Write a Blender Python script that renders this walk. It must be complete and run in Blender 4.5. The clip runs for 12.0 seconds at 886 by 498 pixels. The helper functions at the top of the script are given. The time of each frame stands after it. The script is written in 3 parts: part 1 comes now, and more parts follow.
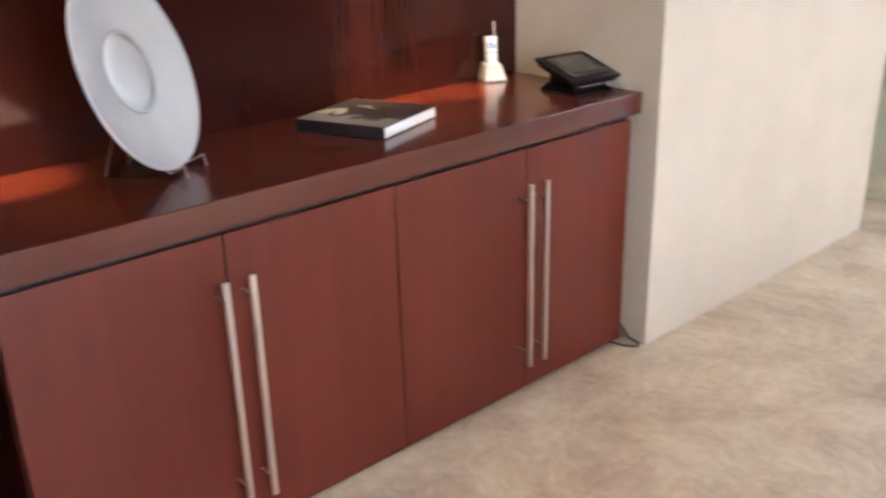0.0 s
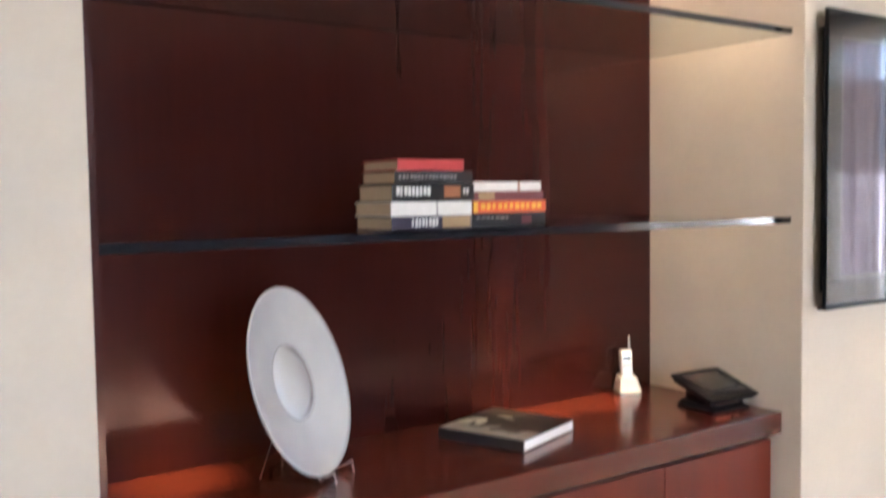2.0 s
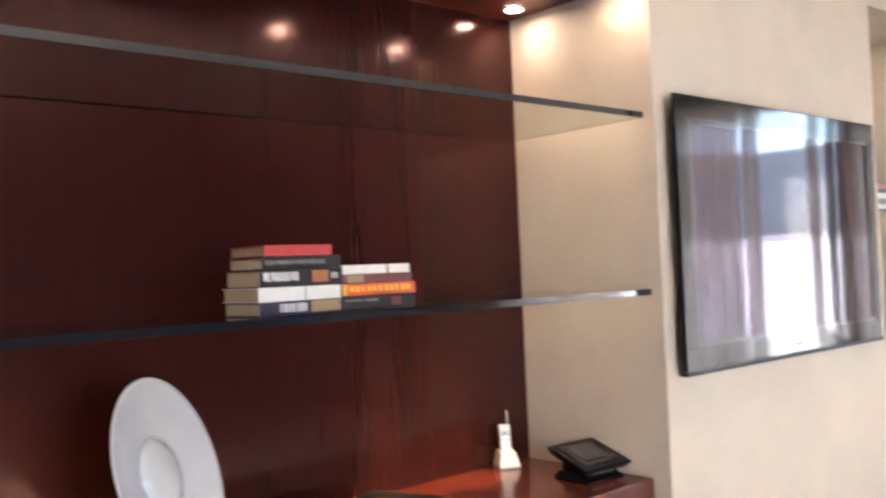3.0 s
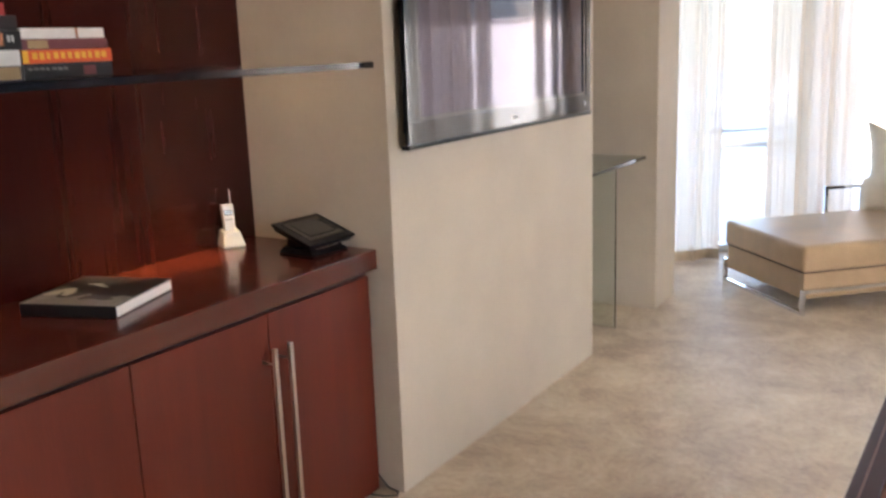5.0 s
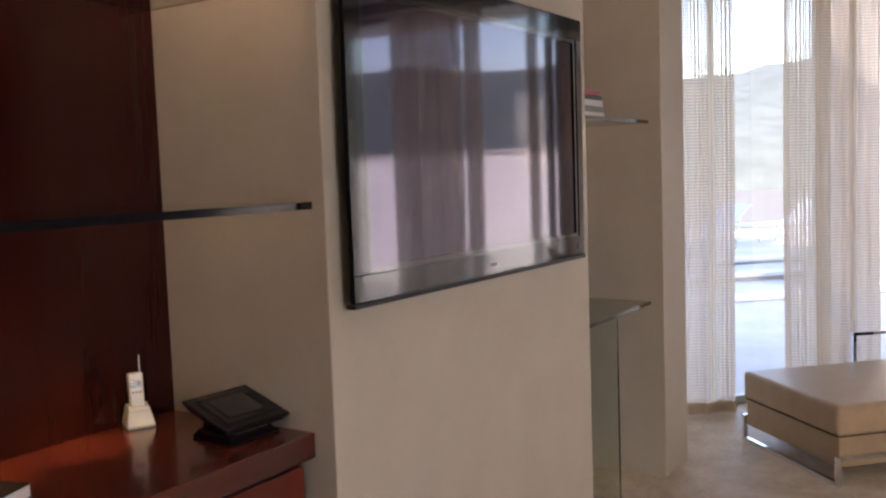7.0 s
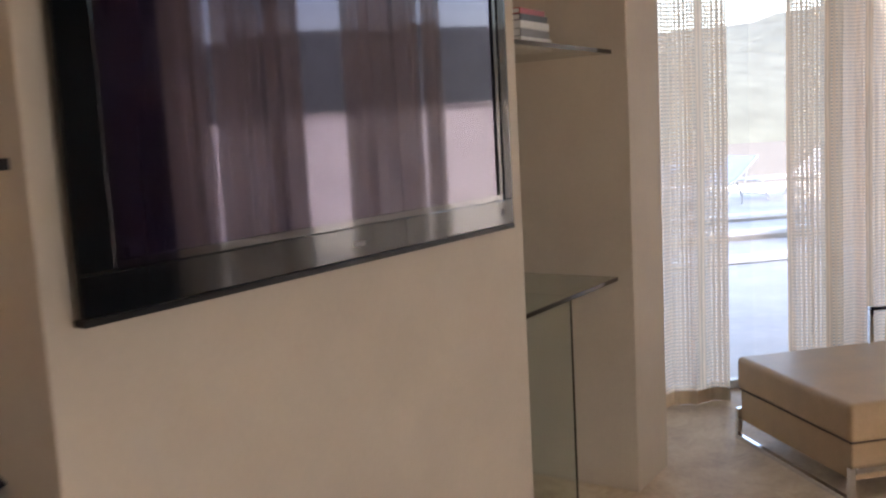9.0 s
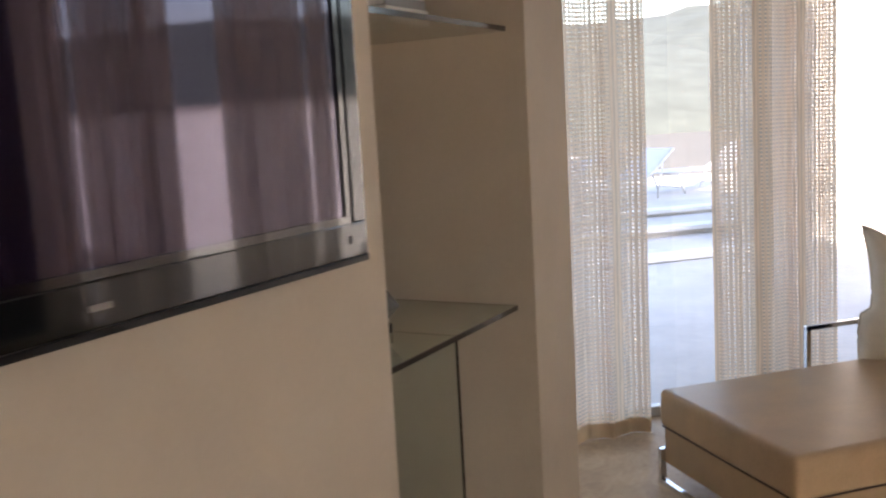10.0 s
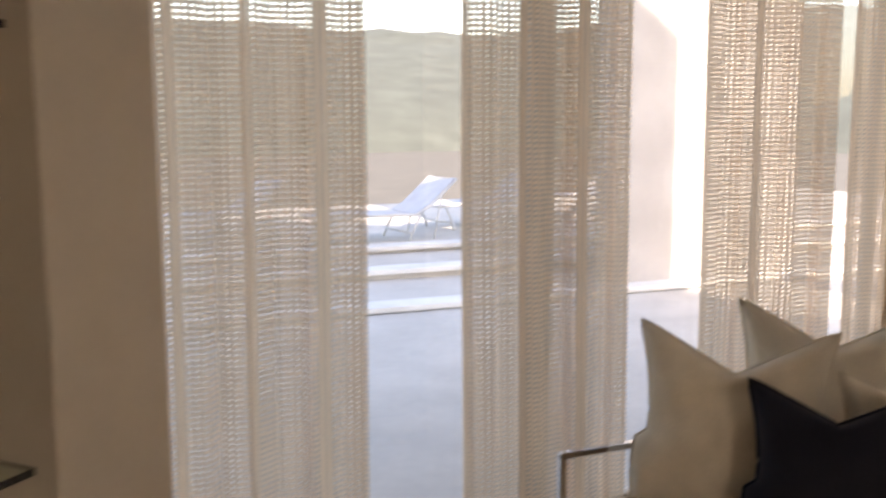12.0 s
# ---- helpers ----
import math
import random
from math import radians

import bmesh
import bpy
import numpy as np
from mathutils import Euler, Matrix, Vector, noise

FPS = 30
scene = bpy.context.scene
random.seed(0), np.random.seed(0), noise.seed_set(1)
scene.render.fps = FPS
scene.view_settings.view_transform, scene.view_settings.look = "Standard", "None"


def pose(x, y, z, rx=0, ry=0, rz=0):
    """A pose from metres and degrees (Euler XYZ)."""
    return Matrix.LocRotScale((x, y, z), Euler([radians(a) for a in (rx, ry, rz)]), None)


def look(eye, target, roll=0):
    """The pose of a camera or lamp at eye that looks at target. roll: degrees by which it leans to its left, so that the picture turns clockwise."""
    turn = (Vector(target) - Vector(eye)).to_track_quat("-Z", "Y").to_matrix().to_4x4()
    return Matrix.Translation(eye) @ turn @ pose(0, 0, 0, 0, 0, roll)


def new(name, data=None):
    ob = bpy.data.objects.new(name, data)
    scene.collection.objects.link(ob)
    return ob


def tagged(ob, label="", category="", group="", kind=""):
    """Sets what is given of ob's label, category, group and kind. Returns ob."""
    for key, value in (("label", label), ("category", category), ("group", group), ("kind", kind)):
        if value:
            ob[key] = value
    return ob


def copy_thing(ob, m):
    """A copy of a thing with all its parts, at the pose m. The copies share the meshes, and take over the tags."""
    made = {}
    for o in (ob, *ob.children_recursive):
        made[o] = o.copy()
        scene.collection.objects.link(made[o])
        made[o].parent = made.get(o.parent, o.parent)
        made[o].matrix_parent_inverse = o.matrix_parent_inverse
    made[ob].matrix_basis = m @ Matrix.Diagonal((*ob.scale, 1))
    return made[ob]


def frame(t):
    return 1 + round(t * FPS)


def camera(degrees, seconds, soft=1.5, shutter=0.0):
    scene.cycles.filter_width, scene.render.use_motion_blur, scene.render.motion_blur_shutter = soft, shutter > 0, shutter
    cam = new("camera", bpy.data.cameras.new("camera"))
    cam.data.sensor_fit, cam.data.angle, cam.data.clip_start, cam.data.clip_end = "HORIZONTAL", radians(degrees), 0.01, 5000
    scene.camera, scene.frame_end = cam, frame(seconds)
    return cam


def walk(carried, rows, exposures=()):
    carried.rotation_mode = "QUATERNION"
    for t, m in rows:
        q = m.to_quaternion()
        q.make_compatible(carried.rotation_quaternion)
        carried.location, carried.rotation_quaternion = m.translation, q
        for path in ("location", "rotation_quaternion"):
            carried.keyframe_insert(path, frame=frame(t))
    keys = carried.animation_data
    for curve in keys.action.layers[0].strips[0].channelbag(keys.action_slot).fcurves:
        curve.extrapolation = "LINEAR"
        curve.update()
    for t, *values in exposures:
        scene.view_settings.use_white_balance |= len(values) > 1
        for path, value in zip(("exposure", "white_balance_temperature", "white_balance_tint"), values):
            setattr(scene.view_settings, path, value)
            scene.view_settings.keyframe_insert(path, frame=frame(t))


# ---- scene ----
cam = camera(51.7, 12.0, soft=2.2, shutter=0.6)
PATH = [
    (0, (-0.176, -0.026, 1.508), (1.07, 1.362, 0.786), -1.5),
    (0.5, (-0.19, -0.044, 1.511), (0.93, 1.464, 0.824), -1.4),
    (1, (-0.218, -0.044, 1.521), (0.873, 1.526, 0.933), -1.1),
    (1.5, (-0.262, -0.042, 1.585), (0.851, 1.592, 1.281), -0.0),
    (2, (-0.269, -0.057, 1.606), (0.866, 1.586, 1.491), -0.8),
    (2.5, (-0.262, -0.089, 1.616), (0.964, 1.49, 1.689), -2.0),
    (3, (-0.249, -0.123, 1.617), (1.078, 1.373, 1.664), -2.5),
    (3.5, (-0.215, -0.149, 1.604), (1.242, 1.221, 1.574), -1.9),
    (5.5, (-0.107, -0.106, 1.552), (1.552, 0.895, 1.057), -2.4),
    (6, (0.013, -0.058, 1.528), (1.707, 0.901, 1.068), -2.6),
    (6.5, (0.226, 0.046, 1.588), (1.923, 1.079, 1.361), -1.7),
    (8.5, (1.087, 0.128, 1.557), (2.71, 1.288, 1.417), -3.5),
    (9, (1.405, 0.249, 1.529), (3.053, 1.353, 1.277), -3.1),
    (9.5, (1.737, 0.321, 1.537), (3.4, 1.411, 1.315), -2.5),
    (10, (2.122, 0.475, 1.534), (3.856, 1.431, 1.254), -3.2),
    (10.5, (2.352, 0.302, 1.517), (4.027, 1.348, 1.205), -3.9),
    (11, (2.686, 0.221, 1.537), (4.308, 1.352, 1.239), -2.0),
    (11.5, (3.141, 0.261, 1.603), (4.892, 1.176, 1.295), -1.5),
    (11.6, (3.233, 0.281, 1.604), (5.007, 1.15, 1.29), -1.5),
    (12, (3.52, 0.207, 1.619), (5.338, 0.991, 1.343), -0.2),
]
walk(cam, [(t, look(e, a, r)) for t, e, a, r in PATH], [(0, 4.68, 5900, 12), (2, 4.6, 5950, 13), (3.0, 4.65, 6050, 14), (3.5, 4.4, 6150, 14), (5.5, 3.55, 6700, 16), (6, 3.05, 6850, 19), (6.5, 2.95, 6800, 21), (8.5, 3.12, 7000, 23), (9.0, 2.97, 7200, 21), (10.5, 2.83, 7600, 20), (11.3, 2.75, 8200, 21), (12, 2.4, 8450, 21)])

# ---- world, sun and large lights ----
world = bpy.data.worlds.new("sky")
scene.world = world
world.use_nodes = True
wn = world.node_tree
sky = wn.nodes.new("ShaderNodeTexSky")
sky.sky_type, sky.sun_disc = "NISHITA", False
sky.sun_elevation, sky.sun_rotation = radians(36), radians(225)
wn.links.new(sky.outputs[0], wn.nodes["Background"].inputs[0])
wn.nodes["Background"].inputs[1].default_value = 0.13
sun = new("sun", bpy.data.lights.new("sun", "SUN"))
sun.data.energy, sun.data.angle, sun.data.color = 2.1, radians(0.5), (1.0, 0.95, 0.87)
sun.matrix_world = look((0, 0, 0), (-math.sin(radians(225)) * math.cos(radians(36)), -math.cos(radians(225)) * math.cos(radians(36)), -math.sin(radians(36))))


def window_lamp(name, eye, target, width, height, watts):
    """An area lamp that stands in for skylight in the opening of a window."""
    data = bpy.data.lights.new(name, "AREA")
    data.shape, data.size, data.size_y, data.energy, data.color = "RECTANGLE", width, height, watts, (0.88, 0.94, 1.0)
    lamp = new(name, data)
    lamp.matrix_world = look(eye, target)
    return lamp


# Fill light from an unseen south side, added to brighten the front walls.
window_lamp("south_fill_light", (0.3, -3.72, 1.5), (0.3, 2, 1.1), 1.7, 2.6, 2.3)


# ---- materials ----
def nodes_of(name):
    m = bpy.data.materials.new(name)
    m.use_nodes = True
    return m, m.node_tree, m.node_tree.nodes["Principled BSDF"]


def mat(name, color, rough=0.5, metal=0.0, scale=40.0, vary=0.12, bump=0.1, rough_vary=0.1, stretch=(1, 1, 1), coat=0.0, big=0.1):
    """A surface with fine grain, broad tone changes and slight relief."""
    m, t, b = nodes_of(name)
    co = t.nodes.new("ShaderNodeTexCoord")
    mp = t.nodes.new("ShaderNodeMapping")
    mp.inputs["Scale"].default_value = stretch
    t.links.new(co.outputs["Object"], mp.inputs[0])
    fine = t.nodes.new("ShaderNodeTexNoise")
    fine.inputs["Scale"].default_value, fine.inputs["Detail"].default_value = scale, 6
    broad = t.nodes.new("ShaderNodeTexNoise")
    broad.inputs["Scale"].default_value, broad.inputs["Detail"].default_value = scale * 0.06 + 0.8, 3
    for n in (fine, broad):
        t.links.new(mp.outputs[0], n.inputs["Vector"])
    dark = [c * (1 - vary) for c in color]
    light = [min(1, c * (1 + vary)) for c in color]
    ramp = t.nodes.new("ShaderNodeMix")
    ramp.data_type = "RGBA"
    ramp.inputs["A"].default_value, ramp.inputs["B"].default_value = (*dark, 1), (*light, 1)
    t.links.new(fine.outputs["Fac"], ramp.inputs["Factor"])
    tone = t.nodes.new("ShaderNodeMix")
    tone.data_type, tone.blend_type = "RGBA", "MULTIPLY"
    tone.inputs["Factor"].default_value = 1.0
    lo = t.nodes.new("ShaderNodeMapRange")
    lo.inputs["From Min"].default_value, lo.inputs["From Max"].default_value = 0.3, 0.7
    lo.inputs["To Min"].default_value, lo.inputs["To Max"].default_value = 1 - big, 1 + big
    t.links.new(broad.outputs["Fac"], lo.inputs["Value"])
    t.links.new(ramp.outputs["Result"], tone.inputs["A"])
    t.links.new(lo.outputs[0], tone.inputs["B"])
    t.links.new(tone.outputs["Result"], b.inputs["Base Color"])
    rr = t.nodes.new("ShaderNodeMapRange")
    rr.inputs["To Min"].default_value, rr.inputs["To Max"].default_value = max(0.01, rough - rough_vary), min(1, rough + rough_vary)
    t.links.new(broad.outputs["Fac"], rr.inputs["Value"])
    t.links.new(rr.outputs[0], b.inputs["Roughness"])
    b.inputs["Metallic"].default_value = metal
    b.inputs["Coat Weight"].default_value = coat
    b.inputs["Coat Roughness"].default_value = 0.08
    if bump:
        bp = t.nodes.new("ShaderNodeBump")
        bp.inputs["Strength"].default_value, bp.inputs["Distance"].default_value = bump, 0.002
        t.links.new(fine.outputs["Fac"], bp.inputs["Height"])
        t.links.new(bp.outputs[0], b.inputs["Normal"])
    return m


def glass_mat(name, color, rough=0.0):
    m, t, b = nodes_of(name)
    b.inputs["Base Color"].default_value = (*color, 1)
    b.inputs["Roughness"].default_value = rough
    b.inputs["Transmission Weight"].default_value = 1
    b.inputs["IOR"].default_value = 1.48
    return m


def glow_mat(name, color, strength):
    m, t, b = nodes_of(name)
    b.inputs["Base Color"].default_value = (*color, 1)
    b.inputs["Emission Color"].default_value = (*color, 1)
    b.inputs["Emission Strength"].default_value = strength
    return m


def marble_mat(name):
    """Honed cream limestone with cloudy veins and small pits."""
    m, t, b = nodes_of(name)
    co = t.nodes.new("ShaderNodeTexCoord")
    warp = t.nodes.new("ShaderNodeTexNoise")
    warp.inputs["Scale"].default_value, warp.inputs["Detail"].default_value = 1.6, 5
    t.links.new(co.outputs["Object"], warp.inputs["Vector"])
    add = t.nodes.new("ShaderNodeVectorMath")
    add.operation = "MULTIPLY_ADD"
    add.inputs[1].default_value = (0.5, 0.5, 0.5)
    t.links.new(warp.outputs["Color"], add.inputs[0])
    t.links.new(co.outputs["Object"], add.inputs[2])
    veins = t.nodes.new("ShaderNodeTexNoise")
    veins.inputs["Scale"].default_value, veins.inputs["Detail"].default_value, veins.inputs["Roughness"].default_value = 3.6, 9, 0.68
    t.links.new(add.outputs[0], veins.inputs["Vector"])
    fine = t.nodes.new("ShaderNodeTexNoise")
    fine.inputs["Scale"].default_value, fine.inputs["Detail"].default_value = 34.0, 5
    t.links.new(add.outputs[0], fine.inputs["Vector"])
    ramp = t.nodes.new("ShaderNodeValToRGB")
    e = ramp.color_ramp.elements
    e[0].position, e[0].color = 0.32, (0.47, 0.365, 0.275, 1)
    e[1].position, e[1].color = 0.68, (0.77, 0.675, 0.54, 1)
    mid = ramp.color_ramp.elements.new(0.5)
    mid.color = (0.62, 0.52, 0.395, 1)
    t.links.new(veins.outputs["Fac"], ramp.inputs[0])
    mix = t.nodes.new("ShaderNodeMix")
    mix.data_type, mix.blend_type = "RGBA", "OVERLAY"
    mix.inputs["Factor"].default_value = 0.3
    t.links.new(ramp.outputs[0], mix.inputs["A"])
    t.links.new(fine.outputs["Fac"], mix.inputs["B"])
    t.links.new(mix.outputs["Result"], b.inputs["Base Color"])
    rr = t.nodes.new("ShaderNodeMapRange")
    rr.inputs["To Min"].default_value, rr.inputs["To Max"].default_value = 0.36, 0.62
    t.links.new(veins.outputs["Fac"], rr.inputs["Value"])
    t.links.new(rr.outputs[0], b.inputs["Roughness"])
    bp = t.nodes.new("ShaderNodeBump")
    bp.inputs["Strength"].default_value, bp.inputs["Distance"].default_value = 0.12, 0.003
    t.links.new(fine.outputs["Fac"], bp.inputs["Height"])
    t.links.new(bp.outputs[0], b.inputs["Normal"])
    return m


def weave_mat(name, color, open_share, u_step, v_step, through_light=0.6):
    """Loose woven cloth: threads both ways with light coming through the holes. The cloth's own u and v are in metres."""
    m, t, b = nodes_of(name)
    out = t.nodes["Material Output"]
    uv = t.nodes.new("ShaderNodeUVMap")
    wob = t.nodes.new("ShaderNodeTexNoise")
    wob.inputs["Scale"].default_value, wob.inputs["Detail"].default_value = 9, 4
    t.links.new(uv.outputs[0], wob.inputs["Vector"])
    add = t.nodes.new("ShaderNodeVectorMath")
    add.operation = "MULTIPLY_ADD"
    add.inputs[1].default_value = (0.005, 0.006, 0)
    t.links.new(wob.outputs["Color"], add.inputs[0])
    t.links.new(uv.outputs[0], add.inputs[2])
    sep = t.nodes.new("ShaderNodeSeparateXYZ")
    t.links.new(add.outputs[0], sep.inputs[0])

    def thread(axis, step):
        k = t.nodes.new("ShaderNodeMath")
        k.operation = "MULTIPLY"
        k.inputs[1].default_value = 2 * math.pi / step
        t.links.new(sep.outputs[axis], k.inputs[0])
        s = t.nodes.new("ShaderNodeMath")
        s.operation = "SINE"
        t.links.new(k.outputs[0], s.inputs[0])
        return s
    su, sv = thread(0, u_step), thread(1, v_step)
    patch = t.nodes.new("ShaderNodeTexNoise")
    patch.inputs["Scale"].default_value, patch.inputs["Detail"].default_value = 3.2, 3
    t.links.new(uv.outputs[0], patch.inputs["Vector"])
    hole = t.nodes.new("ShaderNodeMath")
    hole.operation = "MINIMUM"
    weft = t.nodes.new("ShaderNodeMath")
    weft.operation = "MULTIPLY_ADD"
    weft.inputs[1].default_value, weft.inputs[2].default_value = 0.62, 0.30
    t.links.new(sv.outputs[0], weft.inputs[0])
    t.links.new(su.outputs[0], hole.inputs[0])
    t.links.new(weft.outputs[0], hole.inputs[1])
    sep0 = t.nodes.new("ShaderNodeSeparateXYZ")
    t.links.new(uv.outputs[0], sep0.inputs[0])
    pl = t.nodes.new("ShaderNodeMath")
    pl.operation = "MULTIPLY"
    pl.inputs[1].default_value = 2 * math.pi / 0.27
    t.links.new(sep0.outputs[0], pl.inputs[0])
    pc = t.nodes.new("ShaderNodeMath")
    pc.operation = "COSINE"
    t.links.new(pl.outputs[0], pc.inputs[0])
    band = t.nodes.new("ShaderNodeMapRange")
    band.interpolation_type = "SMOOTHSTEP"
    band.inputs["From Min"].default_value, band.inputs["From Max"].default_value = 0.86, 0.95
    t.links.new(pc.outputs[0], band.inputs["Value"])
    shut = t.nodes.new("ShaderNodeMath")
    shut.operation = "SUBTRACT"
    shut.inputs[0].default_value = 1.0
    t.links.new(band.outputs[0], shut.inputs[1])
    plus = t.nodes.new("ShaderNodeMath")
    plus.operation = "ADD"
    t.links.new(hole.outputs[0], plus.inputs[0])
    t.links.new(patch.outputs["Fac"], plus.inputs[1])
    soft = t.nodes.new("ShaderNodeMapRange")
    soft.interpolation_type = "SMOOTHSTEP"
    soft.inputs["From Min"].default_value, soft.inputs["From Max"].default_value = 0.45, 1.35
    soft.inputs["To Max"].default_value = open_share
    t.links.new(plus.outputs[0], soft.inputs["Value"])
    tone = t.nodes.new("ShaderNodeMix")
    tone.data_type = "RGBA"
    tone.inputs["A"].default_value = (*[c * 0.74 for c in color], 1)
    tone.inputs["B"].default_value = (*color, 1)
    half = t.nodes.new("ShaderNodeMapRange")
    half.inputs["From Min"].default_value = -1
    t.links.new(su.outputs[0], half.inputs["Value"])
    t.links.new(half.outputs[0], tone.inputs["Factor"])
    dif = t.nodes.new("ShaderNodeBsdfDiffuse")
    trl = t.nodes.new("ShaderNodeBsdfTranslucent")
    tra = t.nodes.new("ShaderNodeBsdfTransparent")
    for s in (dif, trl):
        t.links.new(tone.outputs["Result"], s.inputs["Color"])
    m1, m2 = t.nodes.new("ShaderNodeMixShader"), t.nodes.new("ShaderNodeMixShader")
    m1.inputs[0].default_value = through_light
    t.links.new(dif.outputs[0], m1.inputs[1])
    t.links.new(trl.outputs[0], m1.inputs[2])
    holes = t.nodes.new("ShaderNodeMath")
    holes.operation = "MULTIPLY"
    t.links.new(soft.outputs[0], holes.inputs[0])
    t.links.new(shut.outputs[0], holes.inputs[1])
    t.links.new(holes.outputs[0], m2.inputs[0])
    t.links.new(m1.outputs[0], m2.inputs[1])
    t.links.new(tra.outputs[0], m2.inputs[2])
    t.links.new(m2.outputs[0], out.inputs[0])
    return m


PLASTER = mat("cream_plaster", (0.55, 0.487, 0.403), 0.62, scale=55, vary=0.04, bump=0.12, big=0.05)
CEILING = mat("ceiling_paint", (0.66, 0.63, 0.59), 0.8, scale=60, vary=0.03, bump=0.05, big=0.03)
MARBLE = marble_mat("limestone_floor")
CHERRY = mat("cherry_veneer", (0.115, 0.0178, 0.0086), 0.40, scale=34, vary=0.16, bump=0.03, stretch=(6, 6, 0.35), coat=0.04, big=0.12)
CHERRY_TOP = mat("cherry_lacquer", (0.082, 0.0160, 0.0100), 0.20, scale=30, vary=0.10, bump=0.006, stretch=(0.4, 6, 6), coat=0.25, rough_vary=0.05)
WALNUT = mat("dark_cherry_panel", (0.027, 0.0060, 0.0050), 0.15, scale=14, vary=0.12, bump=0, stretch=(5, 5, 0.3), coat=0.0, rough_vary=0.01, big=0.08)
CHERRY.node_tree.nodes["Principled BSDF"].inputs["Specular IOR Level"].default_value = 0.35
DARK_WOOD = mat("dark_stained_wood", (0.030, 0.011, 0.010), 0.55, scale=30, vary=0.3, bump=0.08, stretch=(0.5, 6, 6))
SLAT_WOOD = mat("red_brown_slat_wood", (0.16, 0.06, 0.035), 0.45, scale=30, vary=0.25, bump=0.08, stretch=(6, 0.5, 6))
STEEL = mat("brushed_steel", (0.62, 0.58, 0.55), 0.3, metal=1.0, scale=120, vary=0.06, bump=0.03, stretch=(8, 8, 0.3))
CHROME = mat("polished_chrome", (0.75, 0.76, 0.78), 0.08, metal=1.0, scale=30, vary=0.03, bump=0, rough_vary=0.03)
BLACK = mat("black_plastic", (0.008, 0.008, 0.010), 0.4, scale=90, vary=0.2, bump=0.05)
BLACK_GLOSS = mat("gloss_black", (0.008, 0.008, 0.012), 0.06, scale=20, vary=0.1, bump=0, rough_vary=0.02, coat=0.4)
BEZEL = mat("smoked_gloss_bezel", (0.007, 0.009, 0.011), 0.06, scale=20, vary=0.05, bump=0, rough_vary=0.02)
BEZEL.node_tree.nodes["Principled BSDF"].inputs["IOR"].default_value = 1.47
SCREEN = mat("dark_screen_glass", (0.010, 0.008, 0.018), 0.04, scale=8, vary=0.1, bump=0, rough_vary=0.01)
SCREEN.node_tree.nodes["Principled BSDF"].inputs["Specular Tint"].default_value = (0.86, 0.74, 1.0, 1)
SCREEN.node_tree.nodes["Principled BSDF"].inputs["IOR"].default_value = 1.68
LCD = mat("grey_display", (0.045, 0.045, 0.045), 0.2, scale=30, vary=0.1, bump=0)
WHITE_PLASTIC = mat("white_plastic", (0.78, 0.77, 0.72), 0.35, scale=80, vary=0.03, bump=0.03)
PAPER = mat("book_pages", (0.55, 0.46, 0.34), 0.85, scale=60, vary=0.15, bump=0.25, stretch=(0.4, 0.4, 9))
WHITE_PAPER = mat("white_pages", (0.8, 0.79, 0.77), 0.8, scale=60, vary=0.08, bump=0.2, stretch=(0.4, 0.4, 9))
FROST = mat("frosted_glass_plate", (0.44, 0.47, 0.51), 0.14, scale=9, vary=0.10, bump=0.01, coat=0.9, big=0.14)
PLATE_LINE = mat("grey_ring_line", (0.13, 0.14, 0.15), 0.3, scale=30, vary=0.1, bump=0)
CLEAR = glass_mat("clear_acrylic", (0.96, 0.97, 0.97))
SHELF_GLASS = glass_mat("shelf_glass", (0.86, 0.93, 0.89))
SHELF_EDGE = mat("dark_glass_edge", (0.010, 0.013, 0.018), 0.12, scale=40, vary=0.2, bump=0, rough_vary=0.04, coat=0.5)
CRYSTAL = mat("cut_crystal", (0.80, 0.81, 0.84), 0.07, scale=30, vary=0.1, bump=0, rough_vary=0.04, coat=0.6)
CRYSTAL.node_tree.nodes["Principled BSDF"].inputs["Transmission Weight"].default_value = 0.82
CRYSTAL.node_tree.nodes["Principled BSDF"].inputs["IOR"].default_value = 1.65
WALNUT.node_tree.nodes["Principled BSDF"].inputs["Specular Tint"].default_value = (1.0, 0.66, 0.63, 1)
TABLE_WOOD = mat("red_brown_table_wood", (0.040, 0.012, 0.014), 0.45, scale=30, vary=0.3, bump=0.08, stretch=(0.5, 6, 6))
TABLE_WOOD.node_tree.nodes["Principled BSDF"].inputs["Specular IOR Level"].default_value = 0.2
BLACK.node_tree.nodes["Principled BSDF"].inputs["Specular IOR Level"].default_value = 0.3
LEATHER = mat("tan_leather", (0.50, 0.365, 0.23), 0.42, scale=110, vary=0.1, bump=0.2, big=0.08)
LEATHER_BASE = mat("tan_leather_base", (0.48, 0.35, 0.22), 0.48, scale=110, vary=0.1, bump=0.2, big=0.08)
LINEN = mat("cream_linen", (0.74, 0.67, 0.56), 0.9, scale=170, vary=0.12, bump=0.45, big=0.06)
NAVY = mat("navy_cloth", (0.007, 0.008, 0.019), 0.95, scale=170, vary=0.25, bump=0.45)
CURTAIN = weave_mat("oatmeal_open_weave", (0.94, 0.73, 0.53), 0.76, 0.0165, 0.0190, 0.80)
HEM = mat("oatmeal_hem", (0.62, 0.50, 0.36), 0.9, scale=150, vary=0.15, bump=0.4)
ALU = mat("white_window_frame", (0.66, 0.65, 0.63), 0.45, scale=40, vary=0.04, bump=0.02)
PANE = glass_mat("window_pane", (1, 1, 1))
